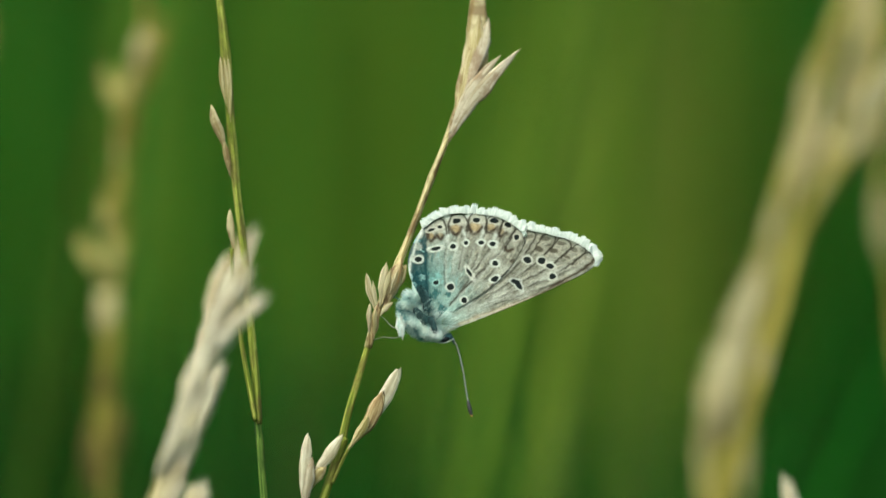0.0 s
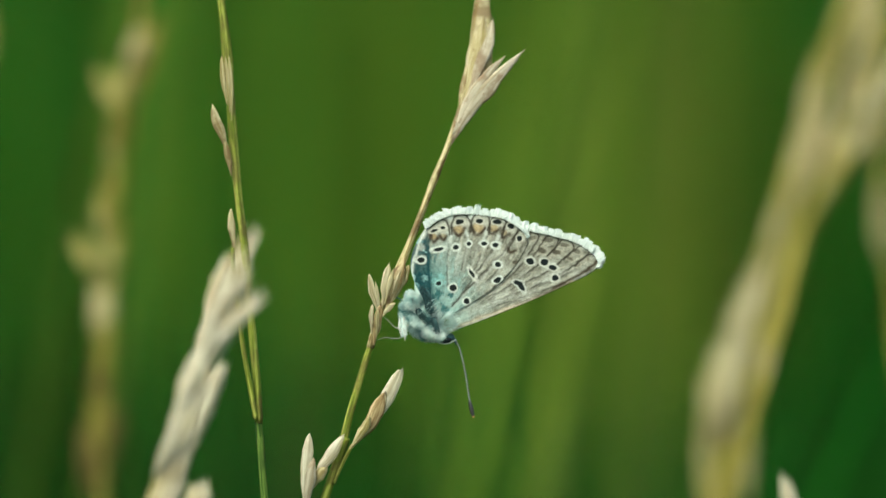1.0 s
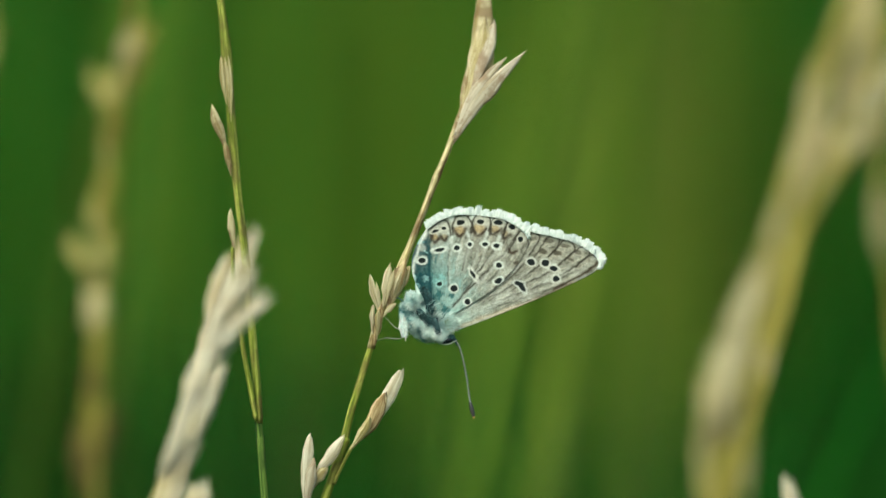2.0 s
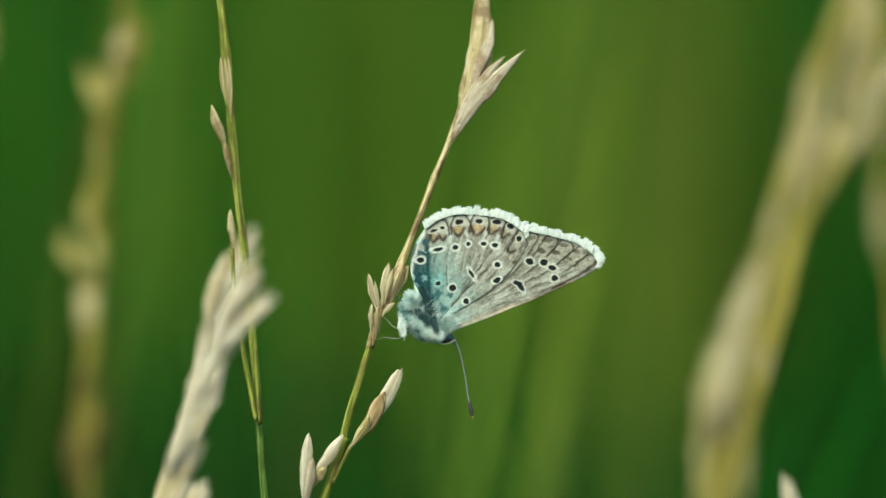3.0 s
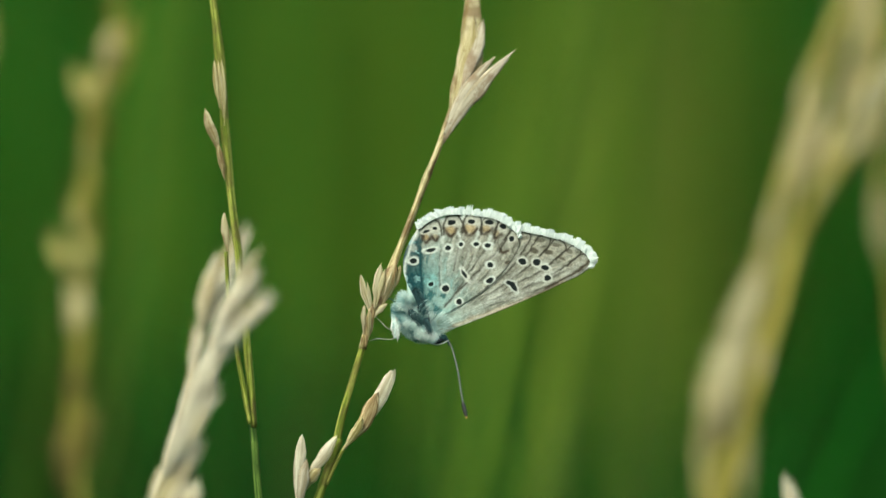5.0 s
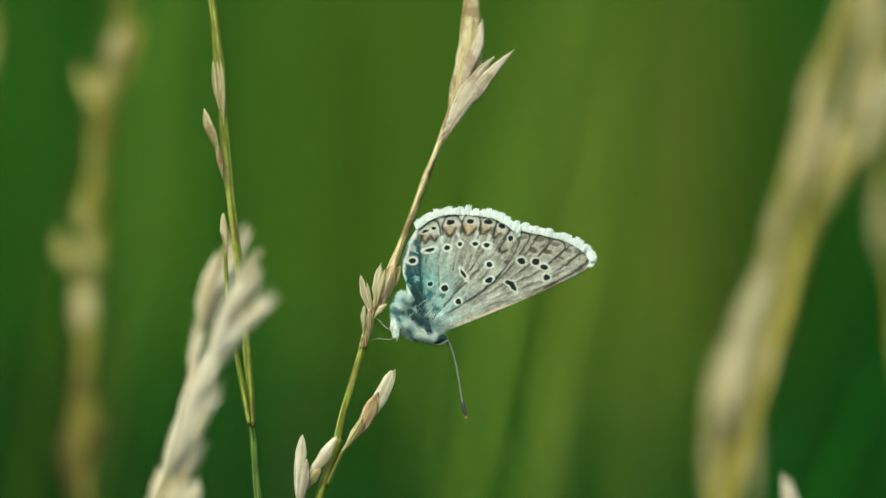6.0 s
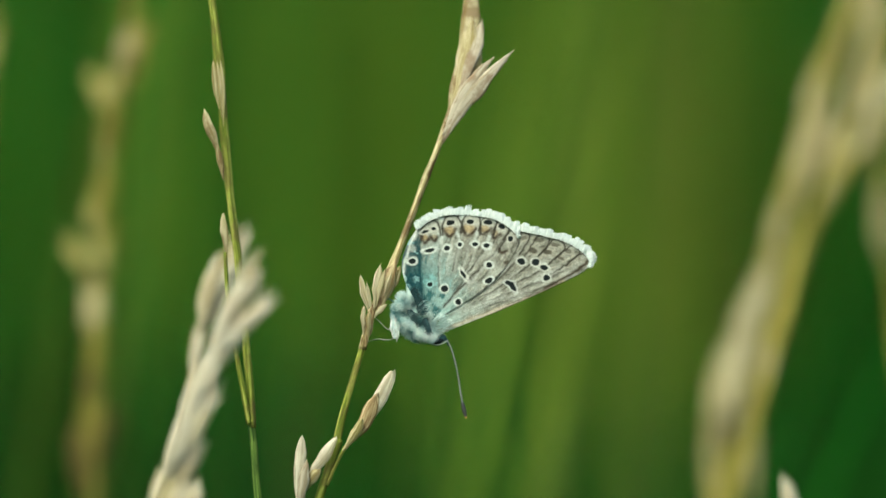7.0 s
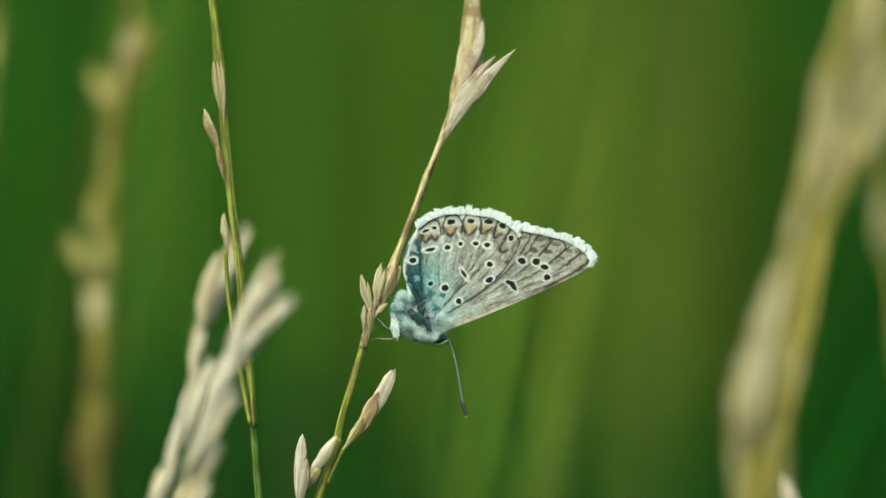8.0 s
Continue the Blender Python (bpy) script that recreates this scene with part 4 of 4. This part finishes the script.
def hairs(name, centre, rx, ry, rz, turn, count, length, flow, material, seed, label, front=True, wide=1.0):
    """Fine hairs standing on an egg-shaped body and combed along flow."""
    rnd = random.Random(seed)
    bm = bmesh.new()
    rot = Euler((0, radians(turn), 0)).to_matrix()
    c = Vector((centre[0], centre[2], centre[1]))
    for _ in range(count):
        v = Vector((rnd.gauss(0, 1), rnd.gauss(0, 1), rnd.gauss(0, 1))).normalized()
        if front and v.y > 0.3:
            v.y = -v.y
        p = c + rot @ Vector((v.x * rx, v.y * ry, v.z * rz))
        n = (rot @ Vector((v.x / rx, v.y / ry, v.z / rz))).normalized()
        comb = Vector((noise.noise(p * 1.1), 0, noise.noise(p * 1.1 + Vector((9, 3, 1)))))
        dirn = (n * 0.5 + comb * 0.9 + Vector((flow[0], 0, flow[1])) + Vector((rnd.gauss(0, 0.12), rnd.gauss(0, 0.12), rnd.gauss(0, 0.12)))).normalized()
        ln = length * rnd.uniform(0.55, 1.2)
        side = dirn.cross(n)
        side = side.normalized() if side.length > 1e-3 else Vector((1, 0, 0))
        up = side.cross(dirn)
        w = rnd.uniform(0.013, 0.030) * wide
        ring = [bm.verts.new((p + side * (w * math.cos(a)) + up * (w * math.sin(a))) * MM) for a in (0, 2.1, 4.2)]
        mid = p + dirn * ln * 0.6
        ring2 = [bm.verts.new((mid + side * (w * 0.8 * math.cos(a)) + up * (w * 0.8 * math.sin(a))) * MM) for a in (0, 2.1, 4.2)]
        tip = bm.verts.new((p + dirn * ln + Vector((flow[0], 0, flow[1])) * ln * 0.3) * MM)
        for a in range(3):
            b = (a + 1) % 3
            bm.faces.new((ring[a], ring[b], ring2[b], ring2[a]))
            bm.faces.new((ring2[a], ring2[b], tip))
    return part(name, bm, material, butterfly, label, smooth=False)


bm = bmesh.new()
blob(bm, loc((-2.06, -6.13), 0.1), 1.25, 1.1, 2.0, -40)
part("thorax", bm, SKIN, butterfly, "dark thorax under blue-grey hair")
bm = bmesh.new()
loft(bm, spline([P3(rel(p), 0.1) for p in [(-1.65, -5.88), (-2.06, -3.56), (-2.16, -0.98), (-1.86, 1.34)]], 24), radii(24, 0.65, 0.35, [(0.4, 0.2, 0.3)]), 0.7, 14, 9, 0.03)
part("abdomen", bm, HAIR_PALE, butterfly, "pale slender abdomen between the wings")
hairs("thorax_hair", loc((-2.11, -6.13), 0.0), 1.22, 1.25, 1.95, -42, 6000, 0.70, (-0.15, -0.30), HAIR_PALE, 31, "pale blue-white hair on the thorax", wide=1.7)
# this patch and the next draw the shadow between fur and wing root
hairs("dark_hair", loc((-0.98, -6.75), -1.70), 0.22, 0.2, 0.62, -18, 520, 0.4, (0.2, -0.7), HAIR_TEAL, 35, "dark teal patch of hair and painted shade", wide=1.6)
hairs("dark_hair", loc((-1.70, -4.59), -1.60), 0.26, 0.16, 1.25, -20, 400, 0.36, (0.25, -0.5), HAIR_TEAL, 36, "dark teal hair drawn as shade along the wing root", wide=1.6)
hairs("dark_hair", loc((-2.30, -5.80), -1.52), 0.24, 0.16, 0.62, -46, 300, 0.42, (0.45, -0.45), HAIR_TEAL, 44, "dark teal patch of hair and painted shade", wide=1.4)
hairs("dark_hair", loc((-1.75, -6.55), -1.50), 0.18, 0.14, 0.40, -50, 170, 0.38, (0.4, -0.5), HAIR_TEAL, 45, "dark teal patch of hair and painted shade", wide=1.3)
hairs("collar_hair", loc((-2.98, -4.80), -0.85), 0.30, 0.7, 0.74, -10, 1400, 0.55, (-0.40, 0.10), HAIR_WHITE, 33, "white tuft of hair", wide=1.2)
hairs("collar_hair", loc((-2.42, -6.44), -0.90), 0.36, 0.6, 0.9, -48, 1100, 0.5, (-0.45, -0.45), HAIR_WHITE, 39, "white tuft of hair", wide=1.4)
hairs("collar_hair", loc((-1.08, -7.37), -1.0), 1.0, 0.7, 0.38, 18, 1700, 0.55, (-0.1, -0.45), HAIR_WHITE, 34, "white tuft of hair", wide=1.5)
hairs("root_hair", loc((-0.05, -6.75), -1.12), 0.85, 0.22, 0.75, -20, 260, 0.75, (0.75, 0.35), HAIR_WHITE, 40, "long white hair over the wing roots")
hairs("root_hair", loc((-1.39, -5.51), -1.50), 0.45, 0.2, 0.9, -25, 90, 0.6, (0.5, 0.25), HAIR_WHITE, 42, "long white hair over the wing roots")

bm = bmesh.new()
blob(bm, loc((0.15, -8.04), -0.2), 0.72, 0.75, 0.42, -15)
head = part("head", bm, SKIN, butterfly, "small dark head")
for y in (-0.75, 0.35):
    bm = bmesh.new()
    blob(bm, loc((0.05, -8.25), y), 0.55, 0.28, 0.30, -18, 24, 16)
    part("eye", bm, EYE, head, "glossy black eye")
bm = bmesh.new()
loft(bm, spline([P3(rel(p), -0.9) for p in [(-1.13, -8.25), (-0.46, -8.51), (0.31, -8.51), (0.98, -8.14)]], 12), 0.06, 0.06, 6)
part("eye_rim", bm, WHITE_RING, head, "white line under the eye")
bm = bmesh.new()
loft(bm, spline([P3(rel(p), -0.6) for p in [(0.62, -7.99), (0.93, -8.30), (0.98, -8.71)]], 8), [0.16, 0.17, 0.17, 0.16, 0.15, 0.13, 0.11, 0.08, 0.04], 0.1, 8)
part("palp", bm, HAIR_TEAL, head)


def antenna(y0, y1, pts, name):
    line = spline([P3(rel(p), y0 + (y1 - y0) * k / (len(pts) - 1)) for k, p in enumerate(pts)], 112)
    ant = None
    for label, a, b in (("shaft", 0, 84), ("club", 84, 109), ("tip", 109, 112)):
        bm = bmesh.new()
        sub = line[a:b + 1]
        if label == "shaft":
            w = [0.072 if (k % 3) else 0.080 for k in range(len(sub))]
            loft(bm, sub, w, w, 8, slots=[0 if k % 3 < 2 else 1 for k in range(len(sub))])
            ant = part(name, bm, [BLACK_RING, WHITE_RING], butterfly, "thin black and white ringed antenna")
        elif label == "club":
            w = [0.07 + 0.13 * math.sin(math.pi * (0.12 + 0.75 * k / (b - a))) for k in range(len(sub))]
            loft(bm, sub, w, w, 10)
            part("club", bm, CLUB, ant, "black club of the antenna")
        else:
            loft(bm, sub, [0.125, 0.12, 0.10, 0.05], [0.125, 0.12, 0.10, 0.05], 10)
            part("club_tip", bm, CLUB_TIP, ant, "rusty tip of the club")


antenna(-0.6, -1.0, [(0.82, -8.04), (1.24, -8.81), (1.60, -10.05), (1.91, -11.55), (2.16, -13.20), (2.37, -14.28), (2.63, -15.26)], "antenna")


def leg(pts, w, name="leg", m=None):
    bm = bmesh.new()
    n = 6 * (len(pts) - 1)
    loft(bm, spline([P3(rel(p[:2]), p[2]) for p in pts], n), radii(n, w, w * 0.6), w * 0.9, 7)
    return part(name, bm, m or LEG, butterfly, "thin pale leg holding the stalk")


def at3(q, y):
    return (q[0], q[1], y)


leg([at3((-3.30, -6.44), -0.3), at3((-4.02, -7.16), -0.4), at3((-4.64, -7.06), -0.2), at3((-5.26, -6.44), 0.2), at3((-5.88, -5.93), 0.6)], 0.045)
leg([at3((-3.20, -6.91), -0.2), at3((-4.07, -7.99), -0.3), at3((-4.85, -8.09), 0.0), at3((-5.46, -8.04), 0.3), at3((-6.29, -8.30), 0.7)], 0.045)
leg([at3((-3.56, -5.36), 0.3), at3((-4.07, -4.59), 0.3), at3((-4.59, -4.33), 0.5), at3((-5.21, -4.07), 0.8)], 0.08, m=SKIN)
for b, e, w, y in (((-3.86, -5.93), (-3.66, -8.30), 0.26, -0.95), ((-4.17, -6.24), (-3.97, -7.88), 0.34, -0.80), ((-3.71, -6.13), (-3.50, -7.37), 0.24, -0.9)):
    bm = bmesh.new()
    husk(bm, rel(b), rel(e), w, y, -0.1, 0.06, 0.5, 14, 0.45)
    part("folded_leg", bm, WHITE_LEG, butterfly, "broad white-scaled folded leg")
hairs("leg_hair", loc((-3.81, -7.06), -0.85), 0.26, 0.25, 0.80, -8, 260, 0.24, (-0.2, -0.4), HAIR_WHITE, 37, "white scales on the folded legs", wide=1.5)


# ---- meadow behind ----
def blade_mesh(name, plan, material, seg=6):
    """Grass blades in one mesh. plan: rows of x, y, height, width, lean, heading, curl and the tone's red, green, blue (metres, radians)."""
    p = np.array(plan, dtype=float)
    n = len(p)
    x, y, h, w, lean, head, curl = (p[:, k, None, None] for k in range(7))
    s = np.linspace(0, 1, seg + 1)[None, :, None]
    sg = np.array([-1.0, 0.0, 1.0])[None, None, :]
    off = lean * h * s + curl * h * s * s
    half = (w * (0.55 + 0.9 * s) * (1 - s ** 2.2) * 0.9 + 0.0002) * 0.5
    dip = 0.5 * half * (sg == 0)
    vx = x + np.cos(head) * (off + dip) + np.cos(head + 1.9) * half * sg
    vy = y + np.sin(head) * (off + dip) + np.sin(head + 1.9) * half * sg
    vz = h * s - 0.35 * np.abs(curl) * h * s ** 3 + 0 * sg
    verts = np.stack([vx, vy, vz], -1).reshape(-1, 3)
    k, j = np.meshgrid(np.arange(seg), np.arange(2), indexing="ij")
    a = (k * 3 + j).ravel()
    quad = np.stack([a, a + 1, a + 4, a + 3], -1)
    faces = (quad[None] + (np.arange(n) * (seg + 1) * 3)[:, None, None]).reshape(-1, 4)
    me = bpy.data.meshes.new(name)
    me.vertices.add(len(verts))
    me.vertices.foreach_set("co", verts.astype(np.float32).ravel())
    me.loops.add(faces.size)
    me.loops.foreach_set("vertex_index", faces.astype(np.int32).ravel())
    me.polygons.add(len(faces))
    me.polygons.foreach_set("loop_start", np.arange(0, faces.size, 4, dtype=np.int32))
    me.polygons.foreach_set("use_smooth", np.ones(len(faces), dtype=bool))
    me.update(calc_edges=True)
    layer = me.color_attributes.new("tone", "FLOAT_COLOR", "POINT")
    tone = np.concatenate([np.repeat(p[:, 7:10], (seg + 1) * 3, axis=0), np.ones((len(verts), 1))], 1)
    layer.data.foreach_set("color", tone.astype(np.float32).ravel())
    me.materials.append(material)
    return me


# the darkest greens carry shade among the low blades in their tone
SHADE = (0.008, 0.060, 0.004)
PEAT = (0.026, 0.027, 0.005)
HALF_SHADE = (0.007, 0.082, 0.008)
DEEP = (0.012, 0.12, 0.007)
LEAF = (0.040, 0.205, 0.028)
OLIVE = (0.14, 0.23, 0.027)
LIME = (0.21, 0.31, 0.035)
DUN = (0.19, 0.21, 0.05)
MOSS = (0.090, 0.150, 0.022)

rnd = random.Random(41)
PATCHES = (  # x, y, half width, half depth, tones
    (-0.058, 1.25, 0.050, 0.7, (LEAF, OLIVE)),
    (0.016, 1.10, 0.015, 0.5, (OLIVE, LIME)),
    (0.072, 1.25, 0.044, 0.6, (OLIVE, OLIVE, LEAF)),
    (0.13, 1.50, 0.035, 0.7, (LEAF,)),
    (-0.20, 1.35, 0.06, 0.6, (LEAF, LEAF, DEEP)),
    (-1.3, 0.4, 0.5, 0.7, (LEAF, OLIVE, DUN)), (1.5, -0.8, 0.6, 0.5, (LEAF, LIME)), (-0.6, -1.9, 0.7, 0.4, (OLIVE, LEAF)),
    (0.9, 2.6, 0.6, 0.5, (LEAF, OLIVE)), (-1.1, 3.0, 0.7, 0.5, (LEAF, OLIVE)))


def tone_at(x, y):
    tone = DEEP if rnd.random() < 0.75 else LEAF
    for px, py, hw, hd, tones in PATCHES:
        if ((x - px) / hw) ** 2 + ((y - py) / hd) ** 2 < rnd.uniform(0.5, 1.3):
            tone = rnd.choice(tones)
    return tone


def inside(x, y, cx, cy, rx, ry):
    """Whether a spot lies in an oval with a ragged edge."""
    return ((x - cx) / rx) ** 2 + ((y - cy) / ry) ** 2 < 1 + 0.5 * noise.noise(Vector((x * 3, y * 3, 0.7)))


plan = []
# tall growth in front of the clearing in which the lens stands
for _ in range(15000):
    x, y = rnd.uniform(-1.7, 1.7), rnd.uniform(0.75, 3.5)
    if not inside(x, y, 0, 1.9, 1.35, 1.35):
        continue
    plan.append((x, y, rnd.uniform(0.8, 1.3), rnd.uniform(0.004, 0.008), rnd.uniform(0, 0.10), rnd.uniform(0, 6.28), rnd.uniform(0, 0.15), *tone_at(x, y)))
# low growth in the clearing: dry brown, shade-dark green and thin stretches, as bearings from the lens
# near-black greens paint the gloom low in the growth into its colour
STRETCHES = ((-9.0, -0.100, 0.431, SHADE), (-0.100, -0.066, 0.436, PEAT), (-0.066, 0.008, 0.4305, HALF_SHADE), (0.008, 0.070, 0.416, SHADE), (0.070, 9.0, 0.422, SHADE))
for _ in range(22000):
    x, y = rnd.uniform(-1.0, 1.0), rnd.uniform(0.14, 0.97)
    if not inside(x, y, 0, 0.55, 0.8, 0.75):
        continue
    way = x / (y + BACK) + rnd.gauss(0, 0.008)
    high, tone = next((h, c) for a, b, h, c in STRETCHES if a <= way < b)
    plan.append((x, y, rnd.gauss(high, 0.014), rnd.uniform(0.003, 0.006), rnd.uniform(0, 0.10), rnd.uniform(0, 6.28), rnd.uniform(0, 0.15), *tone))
for _ in range(5000):
    x, y = rnd.uniform(-1.0, 1.0), rnd.uniform(-1.1, 0.2)
    if (abs(x) < 0.10 and y > -0.5) or not inside(x, y, 0, -0.1, 0.85, 0.85):
        continue
    plan.append((x, y, rnd.uniform(0.14, 0.33), rnd.uniform(0.003, 0.006), rnd.uniform(0, 0.15), rnd.uniform(0, 6.28), rnd.uniform(0, 0.3), *tone_at(x, y)))
# the rest of the meadow
for _ in range(46000):
    a, d = rnd.uniform(0, 6.28), 5.5 * math.sqrt(rnd.random())
    x, y = d * math.cos(a), 0.5 + d * math.sin(a)
    if inside(x, y, 0, 1.9, 1.35, 1.35) or inside(x, y, 0, 0.55, 0.8, 0.75) or inside(x, y, 0, -0.1, 0.85, 0.85):
        continue
    h = rnd.uniform(0.3, 0.6) if d < 2 else rnd.uniform(0.5, 1.0)
    plan.append((x, y, h, rnd.uniform(0.005, 0.010), rnd.uniform(0, 0.15), rnd.uniform(0, 6.28), rnd.uniform(0, 0.3), *tone_at(x, y)))
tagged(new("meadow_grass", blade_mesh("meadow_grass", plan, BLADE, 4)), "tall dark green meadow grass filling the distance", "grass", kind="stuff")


def tuft(x, y, spread, count, h0, h1, lean, tones, seed, label, w=0.004):
    """A tuft of blades round x, y; lean: slant to the side."""
    rnd = random.Random(seed)
    clump = thing("grass_tuft", x / MM, y / MM, label, "grass", "grass tufts")
    for _ in range(count):
        hd = 0.0 if lean >= 0 else math.pi
        row = (rnd.gauss(0, spread), rnd.gauss(0, spread), rnd.uniform(h0, h1), w * rnd.uniform(0.7, 1.3), abs(lean) + rnd.gauss(0, 0.006),
               hd + rnd.gauss(0, 0.25), rnd.uniform(0, 0.012), *rnd.choice(tones))
        new("blade", blade_mesh("blade", [row], BLADE)).parent = clump
    return clump


# where a tuft's blades cross the lens height: bearing from the lens as x per metre of distance
for bearing, y, spread, count, h0, h1, lean, tones, seed, label in (
        (-0.026, 0.66, 0.030, 100, 0.62, 0.85, 0.02, (OLIVE, OLIVE, LEAF), 1, "mid-green grass tuft with soft upright blades"),
        (-0.066, 0.70, 0.026, 52, 0.62, 0.85, 0.02, (LEAF, OLIVE, OLIVE), 2, "green grass tuft mixed with olive blades"),
        (0.023, 0.36, 0.010, 9, 0.54, 0.72, 0.18, (LIME, OLIVE, OLIVE), 3, "yellow-green leaning grass tuft"),
        (0.053, 0.55, 0.013, 32, 0.49, 0.56, 0.02, (OLIVE, OLIVE, DUN), 4, "olive grass tuft with drying blades"),
        (0.076, 0.80, 0.022, 40, 0.54, 0.64, 0.03, (OLIVE, DUN), 5, "olive-green grass tuft of slender blades"),
        (-0.1005, 0.175, 0.0015, 3, 0.52, 0.60, 0.18, (MOSS,), 6, "olive-green grass tuft of broad leaning blades"),
        (0.144, 0.15, 0.002, 2, 0.45, 0.50, 0.46, (DEEP, LEAF), 7, "dark green grass tuft with broad slanting blades"),
        (0.026, 0.16, 0.004, 6, 0.54, 0.64, 0.20, (LIME, OLIVE), 8, "thin yellow-green grass tuft of fine blades"),
        (0.050, 0.17, 0.006, 6, 0.47, 0.51, 0.08, (OLIVE, DUN), 9, "thin olive grass tuft of fine blades"),
        (-0.050, 0.24, 0.010, 4, 0.52, 0.64, 0.03, (LEAF,), 10, "thin mid-green grass tuft of fine blades"),
        (-0.118, 0.85, 0.030, 60, 0.62, 0.85, 0.02, (LEAF,), 11, "green grass tuft of tall upright blades")):
    tuft(bearing * (BACK + y) - lean * EYE_H, y, spread, count, h0, h1, lean, tones, seed, label, 0.0016 if "fine" in label else 0.0065 if "broad" in label else 0.004)


# ---- wind ----
def swayed(m0, x, z, deg):
    """The pose m0 after a small turn about the lens axis and a shift in mm, in the plane across the view."""
    axis = Matrix.Translation((0, 0, EYE_H))
    return Matrix.Translation((x * MM, 0, z * MM)) @ axis @ pose(0, 0, 0, 0, deg, 0) @ axis.inverted() @ m0


def leaned(m0, x, turn=0.0):
    """The pose m0 of a plant that bends about its foot, by x mm at lens height, and turns at its head by some degrees."""
    high = Matrix.Translation((36 * MM, 0, EYE_H))
    return m0 @ pose(0, 0, 0, 0, math.degrees(math.atan2(x * MM, EYE_H)), 0) @ high @ pose(0, 0, 0, 0, turn, 0) @ high.inverted()


SWAY = (  # seconds, x, z, degrees
    (0.0, 0.000, 0.000, 0.000),
    (0.5, 0.179, -0.034, 0.232),
    (1.0, 0.257, -0.075, 0.359),
    (1.5, 0.351, -0.138, 0.533),
    (3.0, 0.214, -0.081, 0.436),
    (3.5, -0.001, -0.169, 0.229),
    (4.0, -0.216, -0.170, 0.117),
    (4.5, -0.368, -0.149, 0.108),
    (6.0, -0.539, -0.124, -0.171),
    (6.5, -0.582, -0.080, -0.169),
    (7.0, -0.553, -0.159, -0.174),
    (7.5, -0.474, -0.164, 0.003),
    (8.0, -0.496, -0.094, -0.046),
)
SLIM_SWAY = (
    (0.0, 0.000, 0.000, 0.000),
    (0.5, 0.076, 0.084, 0.034),
    (1.0, 0.086, 0.014, 0.104),
    (1.5, 0.077, 0.056, 0.022),
    (3.0, 0.047, -0.017, 0.001),
    (3.5, -0.194, -0.093, -0.149),
    (4.0, -0.369, -0.152, -0.172),
    (4.5, -0.512, -0.256, -0.127),
    (6.0, -0.603, -0.278, -0.156),
    (6.5, -0.612, -0.235, -0.237),
    (7.0, -0.602, -0.292, -0.162),
    (7.5, -0.587, -0.245, -0.160),
    (8.0, -0.554, -0.245, -0.268),
)
FRONT_SWAY = (  # seconds, x at lens height
    (0.0, 0.00), (0.3, 0.38), (0.5, 0.52), (0.8, 0.00), (1.0, -0.19), (1.2, 0.65), (1.4, 1.10), (1.5, 1.13), (1.7, 0.60), (2.0, 0.25), (2.3, 0.35), (2.6, 0.15), (2.8, 0.15),
    (3.0, 0.68), (3.2, 0.68), (3.5, -0.10), (3.6, -0.12), (3.8, 0.25), (4.0, 0.85), (4.2, 0.75), (4.5, 0.02), (4.7, 0.30), (5.0, 0.60), (5.3, 0.40), (5.6, 0.25), (5.8, 0.35),
    (6.0, 0.73), (6.2, 0.70), (6.5, 0.08), (6.6, 0.12), (6.8, 0.40), (7.0, 0.75), (7.2, 0.80), (7.4, 0.90), (7.5, 1.22), (7.6, 1.85), (7.8, 2.35), (8.0, 2.26))
TIMES = (0, 0.5, 1, 1.5, 3, 3.5, 4, 4.5, 6, 6.5, 7, 7.5, 8)


def motions():
    for ob, table in ((perch, SWAY), (butterfly, SWAY), (slim, SLIM_SWAY)):
        rest = ob.matrix_basis.copy()
        walk(ob, [(t, swayed(rest, x, z, d)) for t, x, z, d in table])
    rest = head_front.matrix_basis.copy()
    walk(head_front, [(t, leaned(rest, x)) for t, x in FRONT_SWAY])
    for ob, turn, shifts in (
            (head_back, 0.0, (0.00, 0.11, 0.11, 0.11, -0.06, -0.33, -0.59, -0.72, -0.81, -0.81, -0.72, -0.72, -0.78)),
            (left_grass, 0.0, (0.00, -0.39, -0.58, -0.81, -2.20, -2.53, -3.62, -3.62, -2.63, -2.65, -1.56, -2.14, -1.29)),
            (left_edge, 0.0, (0.00, 0.00, 0.20, 0.47, 0.20, 0.00, 0.00, 0.13, 0.60, 0.93, 0.80, 0.66, 0.93)),
            (right_grass, -4.0, (0.00, 0.23, 0.23, 0.09, -0.19, -1.04, -0.66, -0.47, 0.89, 0.04, 0.85, 0.28, 2.45)),
            (right_pair, -4.0, (0.00, 0.47, 0.34, 0.34, 0.00, -0.42, -0.33, -0.38, 0.51, 0.00, 0.51, 0.47, 2.83)),
            (right_slim, -4.0, (0.00, 0.31, 0.25, 0.19, 0.05, -0.60, -0.45, -0.40, 0.65, -0.05, 0.60, 0.45, 2.60)),
            (right_far, 0.0, (0.00, 0.07, 0.07, 0.00, 0.00, -0.14, -0.14, -0.07, 0.07, 0.00, 0.07, 0.07, 0.21)),
            (bud_grass, 0.0, (0.00, 0.00, -0.11, 0.11, 0.00, 0.17, 0.00, 0.17, 0.00, 0.11, -0.06, 0.17, 0.00)),
    ):
        rest = ob.matrix_basis.copy()
        walk(ob, [(t, leaned(rest, x, turn if t == 8 else 0.0)) for t, x in zip(TIMES, shifts)])


motions()
